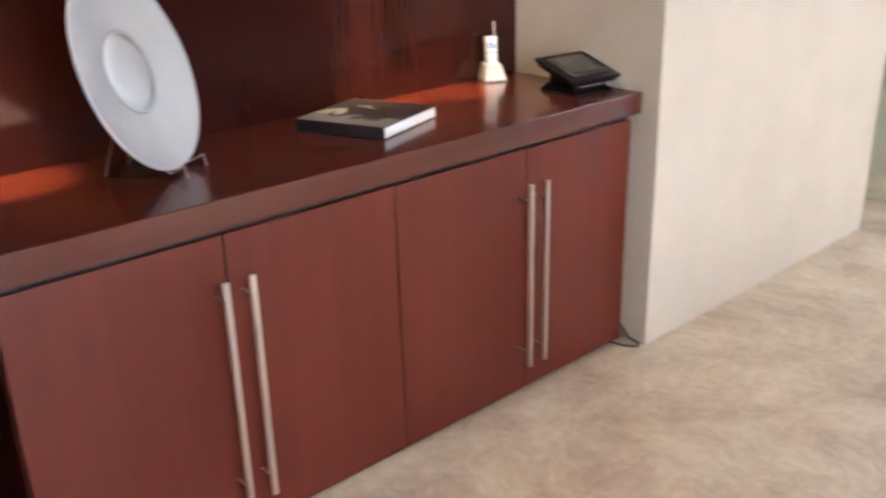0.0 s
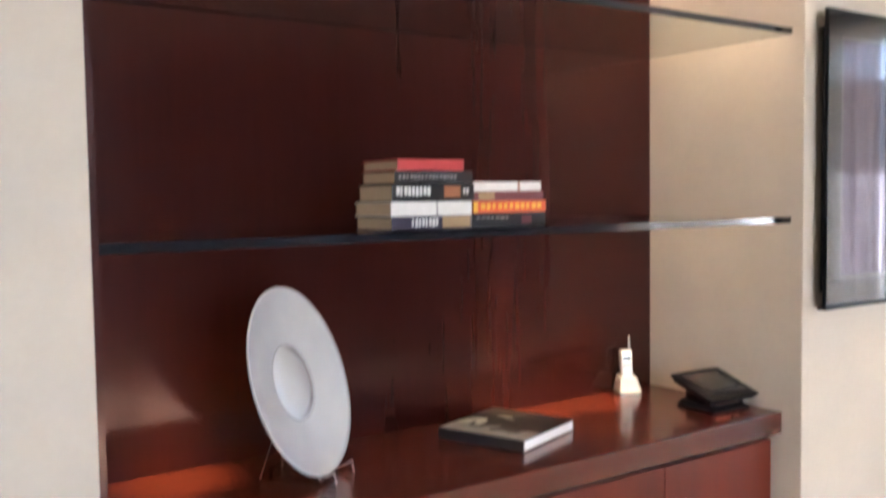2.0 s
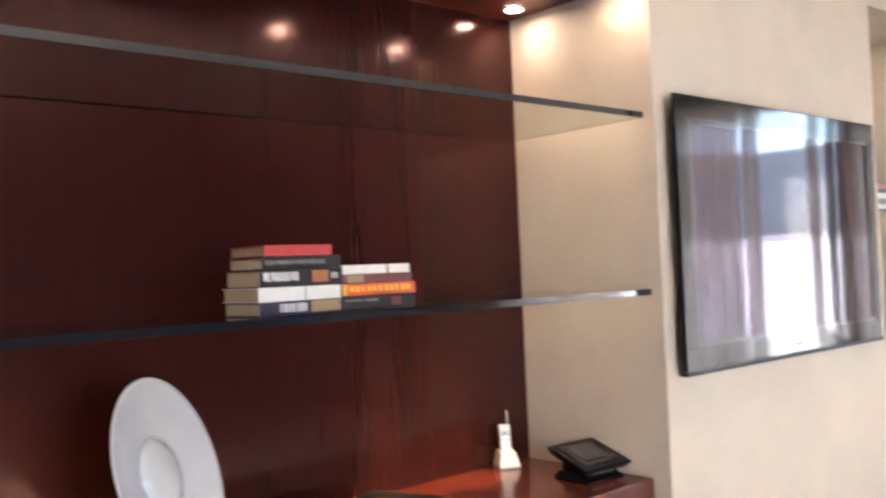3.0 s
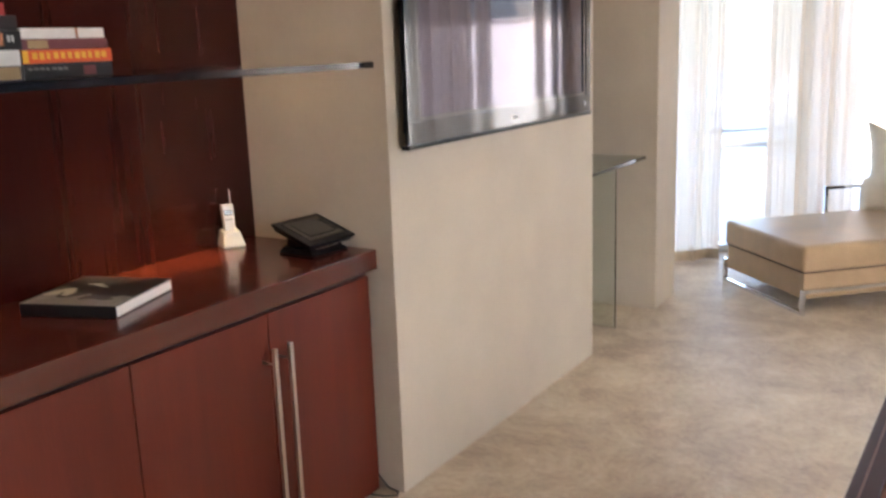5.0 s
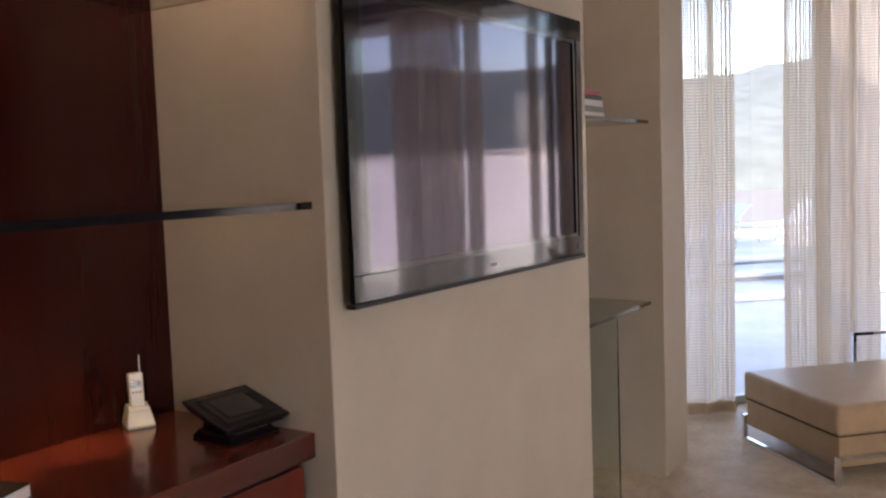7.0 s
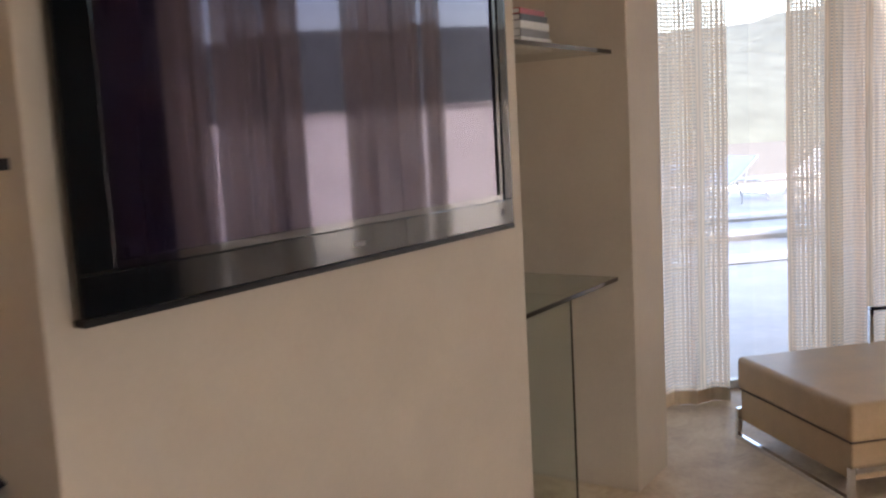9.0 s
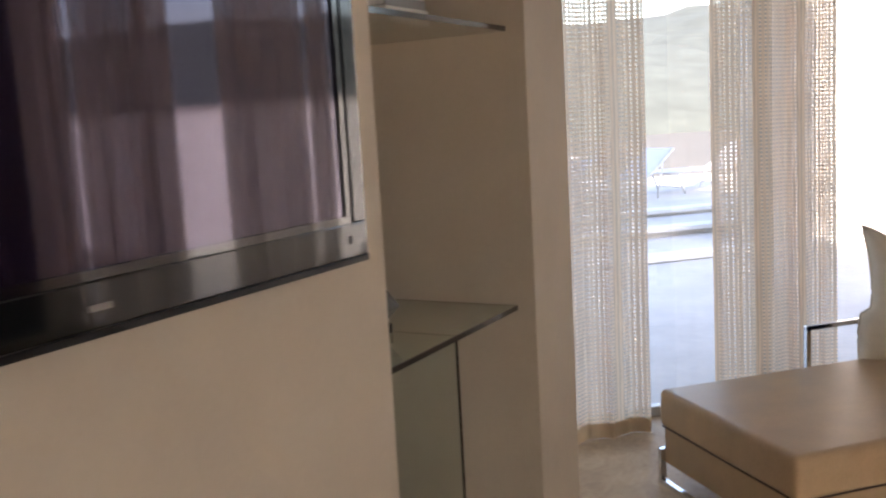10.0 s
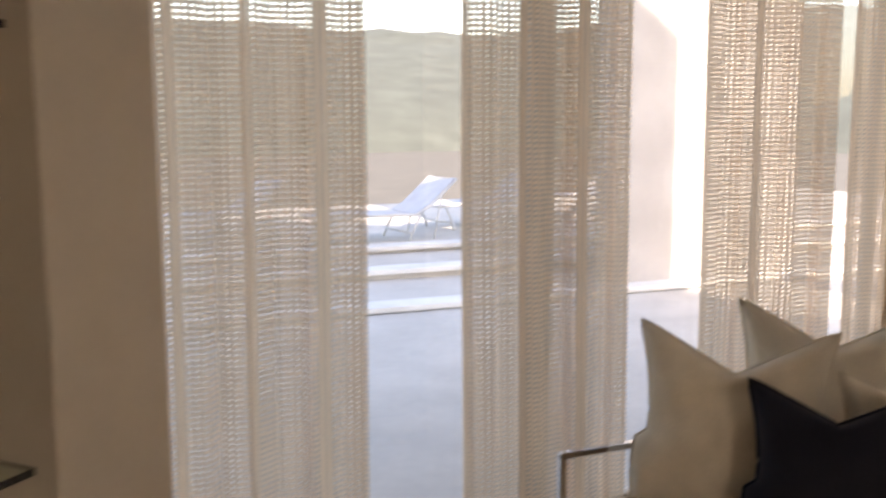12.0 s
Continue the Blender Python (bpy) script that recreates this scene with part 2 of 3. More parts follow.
TERRACE = mat("pale_terrace_tile", (0.57, 0.54, 0.50), 0.7, scale=14, vary=0.1, bump=0.1)
WHITE_WALL = mat("white_render", (0.78, 0.77, 0.75), 0.85, scale=30, vary=0.05, bump=0.15)
GREY_RENDER = mat("pale_grey_render", (0.50, 0.475, 0.455), 0.9, scale=20, vary=0.06, bump=0.15)
HILL = mat("dry_green_hillside", (0.098, 0.112, 0.098), 0.95, scale=0.35, vary=0.4, bump=0.6)
EARTH = mat("bare_earth_bank", (0.135, 0.128, 0.112), 0.95, scale=1.2, vary=0.25, bump=0.6)
SLING = mat("white_sling_cloth", (0.55, 0.57, 0.62), 0.85, scale=90, vary=0.05, bump=0.2)
LAMP_GLOW = glow_mat("lit_lamp_face", (1.0, 0.72, 0.5), 9)
CORD = mat("grey_cable", (0.11, 0.10, 0.09), 0.6, scale=60, vary=0.1, bump=0)


def cover(name, color, rough=0.4):
    return mat(name, color, rough, scale=35, vary=0.15, bump=0.05, coat=0.2)


# ---- building helpers ----
def part(name, bm, material, parent=None, label="", smooth=False):
    me = bpy.data.meshes.new(name)
    if smooth:
        for f in bm.faces:
            f.smooth = True
    bm.to_mesh(me)
    bm.free()
    me.materials.append(material)
    ob = new(name, me)
    ob.parent = parent
    if label:
        tagged(ob, label)
    return ob


def thing(name, label, category, m=Matrix(), group="", kind=""):
    ob = new(name)
    ob.matrix_world = m
    ob.empty_display_size = 0.1
    return tagged(ob, label, category, group, kind)


def box(x0, x1, y0, y1, z0, z1, bevel=0.0, bm=None, segs=2):
    own = bmesh.new()
    bmesh.ops.create_cube(own, size=1)
    bmesh.ops.scale(own, vec=(x1 - x0, y1 - y0, z1 - z0), verts=own.verts)
    bmesh.ops.translate(own, vec=((x0 + x1) / 2, (y0 + y1) / 2, (z0 + z1) / 2), verts=own.verts)
    if bevel:
        bmesh.ops.bevel(own, geom=own.edges[:], offset=bevel, segments=segs, affect="EDGES", profile=0.6)
    if bm is None:
        return own
    me = bpy.data.meshes.new("tmp")
    own.to_mesh(me)
    own.free()
    bm.from_mesh(me)
    bpy.data.meshes.remove(me)
    return bm


def moved(bm, m):
    bmesh.ops.transform(bm, matrix=m, verts=bm.verts)
    return bm


def lathe(profile, steps=48):
    """A solid of revolution round z from (radius, height) pairs."""
    bm = bmesh.new()
    rings = []
    for r, z in profile:
        rings.append([bm.verts.new((r * math.cos(2 * math.pi * i / steps), r * math.sin(2 * math.pi * i / steps), z)) for i in range(steps)])
    for a, b in zip(rings, rings[1:]):
        for i in range(steps):
            bm.faces.new((a[i], a[(i + 1) % steps], b[(i + 1) % steps], b[i]))
    bmesh.ops.remove_doubles(bm, verts=bm.verts, dist=1e-5)
    bmesh.ops.recalc_face_normals(bm, faces=bm.faces)
    return bm


def tube(points, radius, sides=8):
    """A round bar or cable along points."""
    bm = bmesh.new()
    pts = [Vector(p) for p in points]
    rings = []
    for i, p in enumerate(pts):
        d = (pts[min(i + 1, len(pts) - 1)] - pts[max(i - 1, 0)]).normalized()
        q = d.to_track_quat("Z", "Y")
        rings.append([bm.verts.new(p + q @ Vector((radius * math.cos(2 * math.pi * k / sides), radius * math.sin(2 * math.pi * k / sides), 0))) for k in range(sides)])
    for a, b in zip(rings, rings[1:]):
        for k in range(sides):
            bm.faces.new((a[k], a[(k + 1) % sides], b[(k + 1) % sides], b[k]))
    bm.faces.new(rings[0][::-1])
    bm.faces.new(rings[-1])
    return bm


def structure(name, bm, material, label, category):
    return tagged(part(name, bm, material), label, category, kind="structure")


# ---- the large structure ----
WALL, BACK, TOP = 1.655, 2.29, 3.1
NICHE_L, NICHE_R, PIER_R, SIDE_X, END_X, EAST = 0.145, 2.285, 3.968, 4.858, 5.2, 7.0
U = Vector((math.sqrt(0.5), -math.sqrt(0.5), 0))
N = Vector((math.sqrt(0.5), math.sqrt(0.5), 0))
BAY = Matrix.Translation((6.0, 1.95, 0)) @ Matrix((( U.x, N.x, 0, 0), (U.y, N.y, 0, 0), (0, 0, 1, 0), (0, 0, 0, 1)))

floor_bm = bmesh.new()
corners = [(-3.5, -3.9), (7.26, -3.9), (7.26, -0.14), (8.44, -0.14), (5.2, 3.1), (5.2, 2.6), (-3.5, 2.6)]
bot = [floor_bm.verts.new((x, y, -0.12)) for x, y in corners]
top = [floor_bm.verts.new((x, y, 0)) for x, y in corners]
floor_bm.faces.new(top)
floor_bm.faces.new(bot[::-1])
for i in range(7):
    j = (i + 1) % 7
    floor_bm.faces.new((bot[i], bot[j], top[j], top[i]))
structure("floor", floor_bm, MARBLE, "polished cream limestone floor with cloudy brown veins", "floor")
structure("ceiling", box(-3.5, 8.6, -3.9, 3.2, TOP, TOP + 0.15), CEILING, "plain off-white plaster ceiling", "ceiling")
structure("wall_left", box(-3.5, NICHE_L, WALL, BACK + 0.3, 0, TOP, 0.004), PLASTER, "cream plaster wall beside the shelf niche", "wall")
structure("wall_pier", box(NICHE_R, PIER_R, WALL, BACK + 0.3, 0, TOP, 0.004), PLASTER, "cream plaster pier that carries the television", "wall")
structure("wall_end", box(SIDE_X, END_X, WALL - 0.01, BACK + 0.6, 0, TOP, 0.004), PLASTER, "narrow cream plaster wall end beside the curtains", "wall")
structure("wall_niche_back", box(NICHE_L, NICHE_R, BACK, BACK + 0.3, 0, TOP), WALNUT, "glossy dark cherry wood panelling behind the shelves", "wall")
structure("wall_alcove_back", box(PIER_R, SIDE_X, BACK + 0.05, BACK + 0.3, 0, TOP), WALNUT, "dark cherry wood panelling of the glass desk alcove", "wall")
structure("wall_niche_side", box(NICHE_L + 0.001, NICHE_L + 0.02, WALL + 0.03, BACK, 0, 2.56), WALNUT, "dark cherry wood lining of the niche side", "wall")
structure("ceiling_niche", box(NICHE_L, NICHE_R, WALL + 0.002, BACK, 2.56, TOP), CHERRY, "reddish wood soffit of the shelf niche", "ceiling")
structure("ceiling_alcove", box(PIER_R, SIDE_X, WALL + 0.002, BACK + 0.05, 2.74, TOP), PLASTER, "cream soffit of the glass desk alcove", "ceiling")
# Unseen walls take the dark panelling to cut bounce and keep reflections dark.
structure("wall_west", box(-3.5, -3.3, -3.9, WALL, 0, TOP), WALNUT, "unseen plain wall, coloured dark to cut bounce light", "wall")
structure("wall_south", box(1.175, 7.4, -3.9, -3.7, 0, TOP), WALNUT, "unseen plain wall, coloured dark to cut bounce light", "wall")
structure("wall_south_pier", box(-3.3, -0.575, -3.9, -3.7, 0, TOP), WALNUT, "unseen plain wall, coloured dark to cut bounce light", "wall")
structure("wall_south_head", box(-0.575, 1.175, -3.9, -3.7, 2.9, TOP), PLASTER, "plain cream plaster lintel", "wall")
structure("wall_east_head", box(EAST, EAST + 0.25, -3.7, -0.14, 3.0, TOP), PLASTER, "cream plaster lintel above the side windows", "wall")
structure("wall_corner_post", box(7.21, 7.29, -0.13, -0.04, 0, TOP), PLASTER, "slim cream plaster corner post between windows", "wall")
structure("wall_corner_head", box(7.29, 8.42, -0.2, -0.02, 2.72, TOP), PLASTER, "cream plaster lintel above the corner window", "wall")
# Out of view; its height is set to throw shade over the terrace.
structure("sun_block_storey", box(-3.5, 7.28, -3.9, 2.6, 3.26, 8.2), WHITE_WALL, "unseen white block over the house, added to shade the terrace", "wall")
structure("wall_bay_head", moved(box(-0.95, 2.85, 0.12, 0.32, 2.72, TOP), BAY), PLASTER, "cream plaster lintel above the window bay", "wall")
structure("wall_bay_return", box(END_X - 0.1, END_X + 0.25, BACK + 0.6, BACK + 0.8, 0, TOP), PLASTER, "cream plaster return wall behind the curtain", "wall")


def window(name, m, width, height, label):
    w = tagged(thing(name, label, "window", m), kind="structure")
    f = 0.05
    part("window_frame", box(0, width, 0, 0.06, 0, f, 0.004), ALU, w)
    part("window_frame", box(0, width, 0, 0.06, height - f, height, 0.004), ALU, w)
    part("window_frame", box(0, f, 0, 0.06, f, height - f, 0.004), ALU, w)
    part("window_frame", box(width - f, width, 0, 0.06, f, height - f, 0.004), ALU, w)
    p = part("pane", box(f, width - f, 0.026, 0.034, f, height - f), PANE, w)
    p.visible_shadow = False
    return w


for i, (u0, wide) in enumerate(((-0.95, 2.1), (1.15, 1.75))):
    window("window_" + str(i + 1), BAY @ pose(u0, 0.18, 0), wide, 2.72, "full height sliding window with pale frame behind curtains")
for i, (y0, wide) in enumerate(((-3.7, 1.2), (-2.5, 2.36))):
    window("window_" + str(i + 3), pose(EAST + 0.2, y0, 0, 0, 0, 90), wide, 3.0, "full height side window with pale frame")
# Corner window added so its curtain looks lit in the television's reflection.
window("window_6", pose(7.3, -0.14, 0), 0.98, 2.72, "narrow full height corner window with pale frame, added to light its curtain")
# This south window is out of view, added to let sun and sky in.
window("window_5", pose(-0.575, -3.86, 0), 1.75, 2.9, "unseen wide full height window with pale frame, added to light the room")


# ---- curtains ----
def curtain(width, height, folds, depth, seed, m, label, group=""):
    rnd = random.Random(seed)
    ph = [rnd.uniform(0, 6.28) for _ in range(4)]
    nu, nv = 72, 26

    def cloth(z0, z1, nv):
        bm = bmesh.new()
        lay = bm.loops.layers.uv.new("UVMap")
        grid = []
        for j in range(nv + 1):
            z = z0 + (z1 - z0) * j / nv
            row = []
            for i in range(nu + 1):
                s = i / nu
                fade = 0.65 + 0.35 * (1 - z / height)
                y = depth * fade * (math.sin(2 * math.pi * folds * s + ph[0] + 0.25 * math.sin(z * 1.3 + ph[1])) + 0.4 * math.sin(2 * math.pi * folds * 2.3 * s + ph[2]))
                x = width * s + 0.008 * math.sin(z * 2.1 + ph[3]) * (1 - z / height) + 0.012 * math.sin(2 * math.pi * folds * 2 * s + ph[1])
                row.append((bm.verts.new((x, y, z)), s * width * 1.12, z))
            grid.append(row)
        for j in range(nv):
            for i in range(nu):
                q = (grid[j][i], grid[j][i + 1], grid[j + 1][i + 1], grid[j + 1][i])
                f = bm.faces.new([a[0] for a in q])
                f.smooth = True
                for lp, a in zip(f.loops, q):
                    lp[lay].uv = (a[1], a[2])
        return bm
    c = thing("curtain", label, "curtain", m, group)
    part("cloth", cloth(0.075, height, nv), CURTAIN, c)
    part("hem", cloth(0.002, 0.075, 2), HEM, c, "darker doubled hem")
    return c


CL = "oatmeal open weave curtain hanging in soft folds to the floor"
for k, (u0, u1, folds) in enumerate(((-0.735, 0.385, 5.5), (0.74, 1.42, 3.5), (1.77, 2.47, 3.5), (2.52, 2.73, 1))):
    curtain(u1 - u0, 2.7, folds, 0.022, k + 3, BAY @ pose(u0, 0, 0), CL, "curtains of the window bay")
for k, (y0, y1) in enumerate(((-0.16, -0.26), (-0.68, -0.83), (-0.862, -1.57), (-1.99, -3.0), (-3.05, -3.65))):
    curtain(y0 - y1, 2.97, max(1, round(4.5 * (y0 - y1))), 0.022, k + 30, pose(EAST - 0.06, y1, 0, 0, 0, 90), CL, "curtains of the side window")

curtain(0.80, 2.69, 4, 0.022, 41, pose(7.05, 0.0, 0), CL, "curtains of the side window")


# ---- sideboard ----
DOOR_W = 0.503
CAB_L, DOOR_Y = 0.245, 1.745


def cabinet_unit(x0):
    c = thing("cabinet", "cherry veneer sideboard unit with two closed doors under the worktop", "cabinet", pose(x0, DOOR_Y, 0), "sideboard units")
    w = 2 * DOOR_W
    part("body", box(0, w - 0.001, 0.021, 0.52, 0.03, 0.806, 0.002), CHERRY, c)
    part("plinth", box(0.01, w - 0.012, 0.03, 0.5, 0.0, 0.03), DARK_WOOD, c, "dark recessed plinth")
    for k in range(2):
        d = part("door", box(k * DOOR_W + 0.002, (k + 1) * DOOR_W - 0.002, 0, 0.02, 0.012, 0.807, 0.002), CHERRY, c)
        hx = DOOR_W + (0.034 if k else -0.034)
        h = bmesh.new()
        box(hx - 0.0075, hx + 0.0075, -0.058, -0.047, 0.12, 0.715, 0.002, h)
        for z in (0.17, 0.665):
            box(hx - 0.002, hx + 0.002, -0.048, 0.0, z - 0.002, z + 0.002, 0, h)
        part("handle", h, STEEL, d, "long brushed steel bar handle")
    return c


cabinet_unit(CAB_L)
cabinet_unit(CAB_L + 2 * DOOR_W)
wt = thing("worktop", "glossy red brown cherry worktop on the sideboard", "worktop")
part("slab", box(0.208, NICHE_R - 0.004, 1.723, BACK - 0.002, 0.827, 0.897, 0.003), CHERRY_TOP, wt)
# Dark strip imitates the line of shade between slab and doors.
part("shadow_strip", box(0.25, NICHE_R - 0.02, 1.762, BACK - 0.02, 0.807, 0.827), DARK_WOOD, wt, "recessed strip coloured dark as the shadow line under the slab")
ROOF = 0.897
cable = thing("cable", "thin grey cable lying on the floor beside the sideboard", "cable")
pts = [Vector((2.262, 1.80, 0.2)), Vector((2.268, 1.76, 0.06)), Vector((2.275, 1.72, 0.012)), Vector((2.272, 1.675, 0.008)), Vector((2.25, 1.665, 0.006)), Vector((2.225, 1.70, 0.006)), Vector((2.21, 1.76, 0.006))]
smooth_pts = [pts[i].lerp(pts[i + 1], k / 4) for i in range(len(pts) - 1) for k in range(4)] + [pts[-1]]
part("cord", tube(smooth_pts, 0.004), CORD, cable)


# ---- glass shelves ----
def glass_shelf(x0, x1, y0, y1, z, label, thick=0.019, edge=0.0025):
    s = thing("glass_shelf", label, "shelf", Matrix(), "glass shelves")
    pane = part("pane", box(x0, x1, y0 + edge, y1, z - thick, z, 0.001), SHELF_GLASS, s)
    part("front_edge", box(x0, x1, y0, y0 + edge, z - thick, z), SHELF_EDGE, s, "dark polished front edge")
    # Added dark piece keeps the pane's rear edge from catching light.
    part("back_edge", box(x0, x1, y1, y1 + edge, z - thick, z), SHELF_EDGE, s, "back edge coloured dark to hide a bright line of light")
    pane.visible_shadow = False
    return s


SHELF1, SHELF2 = 1.526, 2.117
glass_shelf(NICHE_L + 0.022, NICHE_R - 0.002, 1.697, BACK - 0.004, SHELF1, "thick clear glass shelf with dark edge carrying books", 0.02)
glass_shelf(NICHE_L + 0.022, NICHE_R - 0.002, 1.697, BACK - 0.004, SHELF2, "thick clear glass shelf with dark edge, empty", 0.02)
DESK, HIGH = 0.908, 1.818
desk = glass_shelf(PIER_R + 0.002, SIDE_X - 0.002, 1.71, BACK + 0.04, DESK, "glass desk shelf in the alcove on a glass leg", 0.016)
glass_shelf(PIER_R + 0.002, SIDE_X - 0.002, 1.71, BACK + 0.04, HIGH, "glass shelf in the alcove carrying a few books", 0.016)
leg_pane = part("leg_pane", box(4.425, 4.437, 1.722, BACK - 0.1, 0, DESK - 0.017), SHELF_GLASS, desk, "upright clear glass panel leg")
leg_pane.visible_shadow = False
part("leg_edge", box(4.425, 4.437, 1.719, 1.722, 0, DESK - 0.017), SHELF_EDGE, desk, "dark polished edge of the leg")


# ---- lamps in the niche ----
SOFFIT = 2.56
def spot(x, y, z, aim, watts, label, cone=20):
    s = thing("spotlight", label, "lamp", pose(x, y, z), "niche spotlights")
    part("ring", lathe([(0.030, 0.0), (0.042, 0.0), (0.043, -0.004), (0.041, -0.008), (0.030, -0.006)], 28), STEEL, s, smooth=True)
    part("lamp_face", lathe([(0.0, -0.003), (0.029, -0.003), (0.029, -0.001), (0.0, -0.001)], 28), LAMP_GLOW, s, "glowing warm lamp face")
    data = bpy.data.lights.new("spot_beam", "SPOT")
    data.energy, data.spot_size, data.spot_blend, data.shadow_soft_size, data.color = watts, radians(cone), 1.0, 0.03, (1.0, 0.60, 0.24)
    beam = new("spot_beam", data)
    beam.matrix_world = look((x, y, z - 0.02), aim)
    return s


for x, tx in ((0.48, 0.46), (1.60, 1.60), (2.17, 1.88)):
    spot(x, 1.74, SOFFIT - 0.002, (tx, 2.21, 0.9), 20, "small round lit downlight in the niche soffit", 13)
spot(2.17, 2.16, SOFFIT - 0.002, (2.24, 2.1, 1.6), 0.09, "small round lit downlight in the niche corner", 80)
spot(4.5, 1.95, 2.738, (4.37, 2.0, 0.95), 0.9, "small round lit downlight in the alcove soffit", 10)


# ---- books ----
def book(m, length, depth, thick, cover_mat, pages, marks=(), label="", group="", cat="book"):
    """A closed book lying flat; its spine faces -y and its length runs along x."""
    b = thing("book", label, cat, m, group)
    c = bmesh.new()
    t = 0.0028
    box(0, length, 0.002, depth, 0, t, 0.0008, c, 1)
    box(0, length, 0.002, depth, thick - t, thick, 0.0008, c, 1)
    part("cover", c, cover_mat, b)
    sp = bmesh.new()
    box(0, length, 0, 0.004, 0, thick, 0.0015, sp, 2)
    spine = part("spine", sp, cover_mat, b)
    part("page_block", box(0.003, length - 0.003, 0.004, depth - 0.004, t, thick - t), pages, b, "block of pages")
    for x0, x1, z0, z1, mm in marks:
        part("lettering" if x1 - x0 < 0.16 else "band", box(x0 * length if x1 <= 1 else x0, x1 * length if x1 <= 1 else x1, -0.0006, 0.0002, z0 * thick, z1 * thick), mm, spine)
    return b


RED = cover("red_cover", (0.45, 0.05, 0.05))
BLACKC = cover("black_cover", (0.015, 0.014, 0.016))
WHITEC = cover("white_cover", (0.72, 0.70, 0.66))
TANC = cover("tan_cover", (0.36, 0.25, 0.13))
NAVYC = cover("navy_cover", (0.03, 0.025, 0.05))
MAROON = cover("maroon_cover", (0.16, 0.045, 0.05))
ORANGE = cover("orange_red_cover", (0.65, 0.10, 0.03))
YELLOW = cover("yellow_print", (0.75, 0.42, 0.05))
RUST = cover("rust_print", (0.32, 0.12, 0.05))
PRINT = cover("white_print", (0.7, 0.69, 0.67))
GREYP = cover("grey_print", (0.22, 0.21, 0.20))


def letters(x0, x1, z0, z1, mm, n, seed):
    """Plain bars standing for lettering that cannot be read."""
    rnd = random.Random(seed)
    step = (x1 - x0) / n
    return [(x0 + i * step, x0 + i * step + step * rnd.uniform(0.45, 0.8), z0 + rnd.uniform(0, 0.08), z1, mm) for i in range(n)]


LX, RX, FY = 0.838, 1.074, 1.752
z = SHELF1 + 0.0005
left = ((0.232, 0.165, 0.033, NAVYC, [(0.62, 0.98, 0.12, 0.95, TANC)] + letters(0.24, 0.58, 0.2, 0.85, PRINT, 8, 1), "navy and tan hardback book lying flat on the glass shelf", 0.0),
        (0.234, 0.168, 0.034, WHITEC, [(0.55, 0.565, 0.0, 1.0, GREYP)], "white hardback book lying in the shelf stack", -0.002),
        (0.236, 0.160, 0.041, BLACKC, letters(0.05, 0.46, 0.3, 0.85, PRINT, 9, 2) + [(0.62, 0.82, 0.2, 0.9, RUST)] + letters(0.86, 0.94, 0.35, 0.75, PRINT, 2, 3), "thick black book with white lettering in the shelf stack", 0.002),
        (0.222, 0.158, 0.031, BLACKC, letters(0.05, 0.8, 0.35, 0.7, GREYP, 16, 4), "black book with fine grey lettering in the shelf stack", 0.01),
        (0.19, 0.165, 0.026, RED, [], "bright red book on top of the shelf stack", 0.018))
for L, D, T, C, marks, lab, dx in left:
    book(pose(LX + dx, FY, z, 0, 0, random.uniform(-1.2, 1.2)), L, D, T, C, PAPER, marks, lab, "books on the glass shelf")
    z += T + 0.0006
z = SHELF1 + 0.0005
right = ((0.235, 0.165, 0.036, BLACKC, letters(0.05, 0.5, 0.55, 0.75, GREYP, 7, 5) + [(0.66, 0.80, 0.2, 0.8, MAROON)], "black book at the foot of the smaller stack", 0.0),
         (0.238, 0.160, 0.030, ORANGE, [(0.0, 0.06, 0.05, 0.95, YELLOW)] + letters(0.1, 0.95, 0.25, 0.8, YELLOW, 11, 6), "orange and red book with yellow lettering in the stack", 0.002),
         (0.228, 0.155, 0.023, MAROON, [(0.08, 0.3, 0.1, 0.9, TANC)], "maroon paperback book in the stack", 0.0),
         (0.218, 0.155, 0.023, WHITEC, [(0.64, 0.67, 0.0, 1.0, RUST)], "white book on top of the smaller stack", 0.004))
for L, D, T, C, marks, lab, dx in right:
    book(pose(RX + dx, FY + 0.004, z, 0, 0, random.uniform(-1, 1)), L, D, T, C, PAPER, marks, lab, "books on the glass shelf")
    z += T + 0.0006
z = HIGH + 0.0005
for L, D, T, C, lab in ((0.24, 0.19, 0.03, WHITEC, "white book lying on the alcove shelf"), (0.24, 0.18, 0.028, GREYP, "grey book lying on the alcove shelf"), (0.22, 0.17, 0.026, WHITEC, "small white book on the alcove stack"), (0.2, 0.16, 0.022, BLACKC, "thin black book on the alcove stack"), (0.2, 0.15, 0.02, RED, "thin red book on top of the alcove stack")):
    book(pose(4.28, 1.80, z, 0, 0, random.uniform(-3, 3)), L, D, T, C, WHITE_PAPER, (), lab, "books in the alcove")
    z += T + 0.0006

big = book(pose(1.215, 2.13, ROOF + 0.0005, 0, 0, -70), 0.29, 0.30, 0.034, BLACKC, WHITE_PAPER, (), "large black and white picture book lying on the worktop")
def sheet(outline, z0, z1):
    """A thin flat piece with the given outline."""
    bm = bmesh.new()
    lo = [bm.verts.new((x, y, z0)) for x, y in outline]
    hi = [bm.verts.new((x, y, z1)) for x, y in outline]
    bm.faces.new(lo[::-1])
    bm.faces.new(hi)
    for k in range(len(lo)):
        n = (k + 1) % len(lo)
        bm.faces.new((lo[k], lo[n], hi[n], hi[k]))
    bmesh.ops.recalc_face_normals(bm, faces=bm.faces)
    return bm


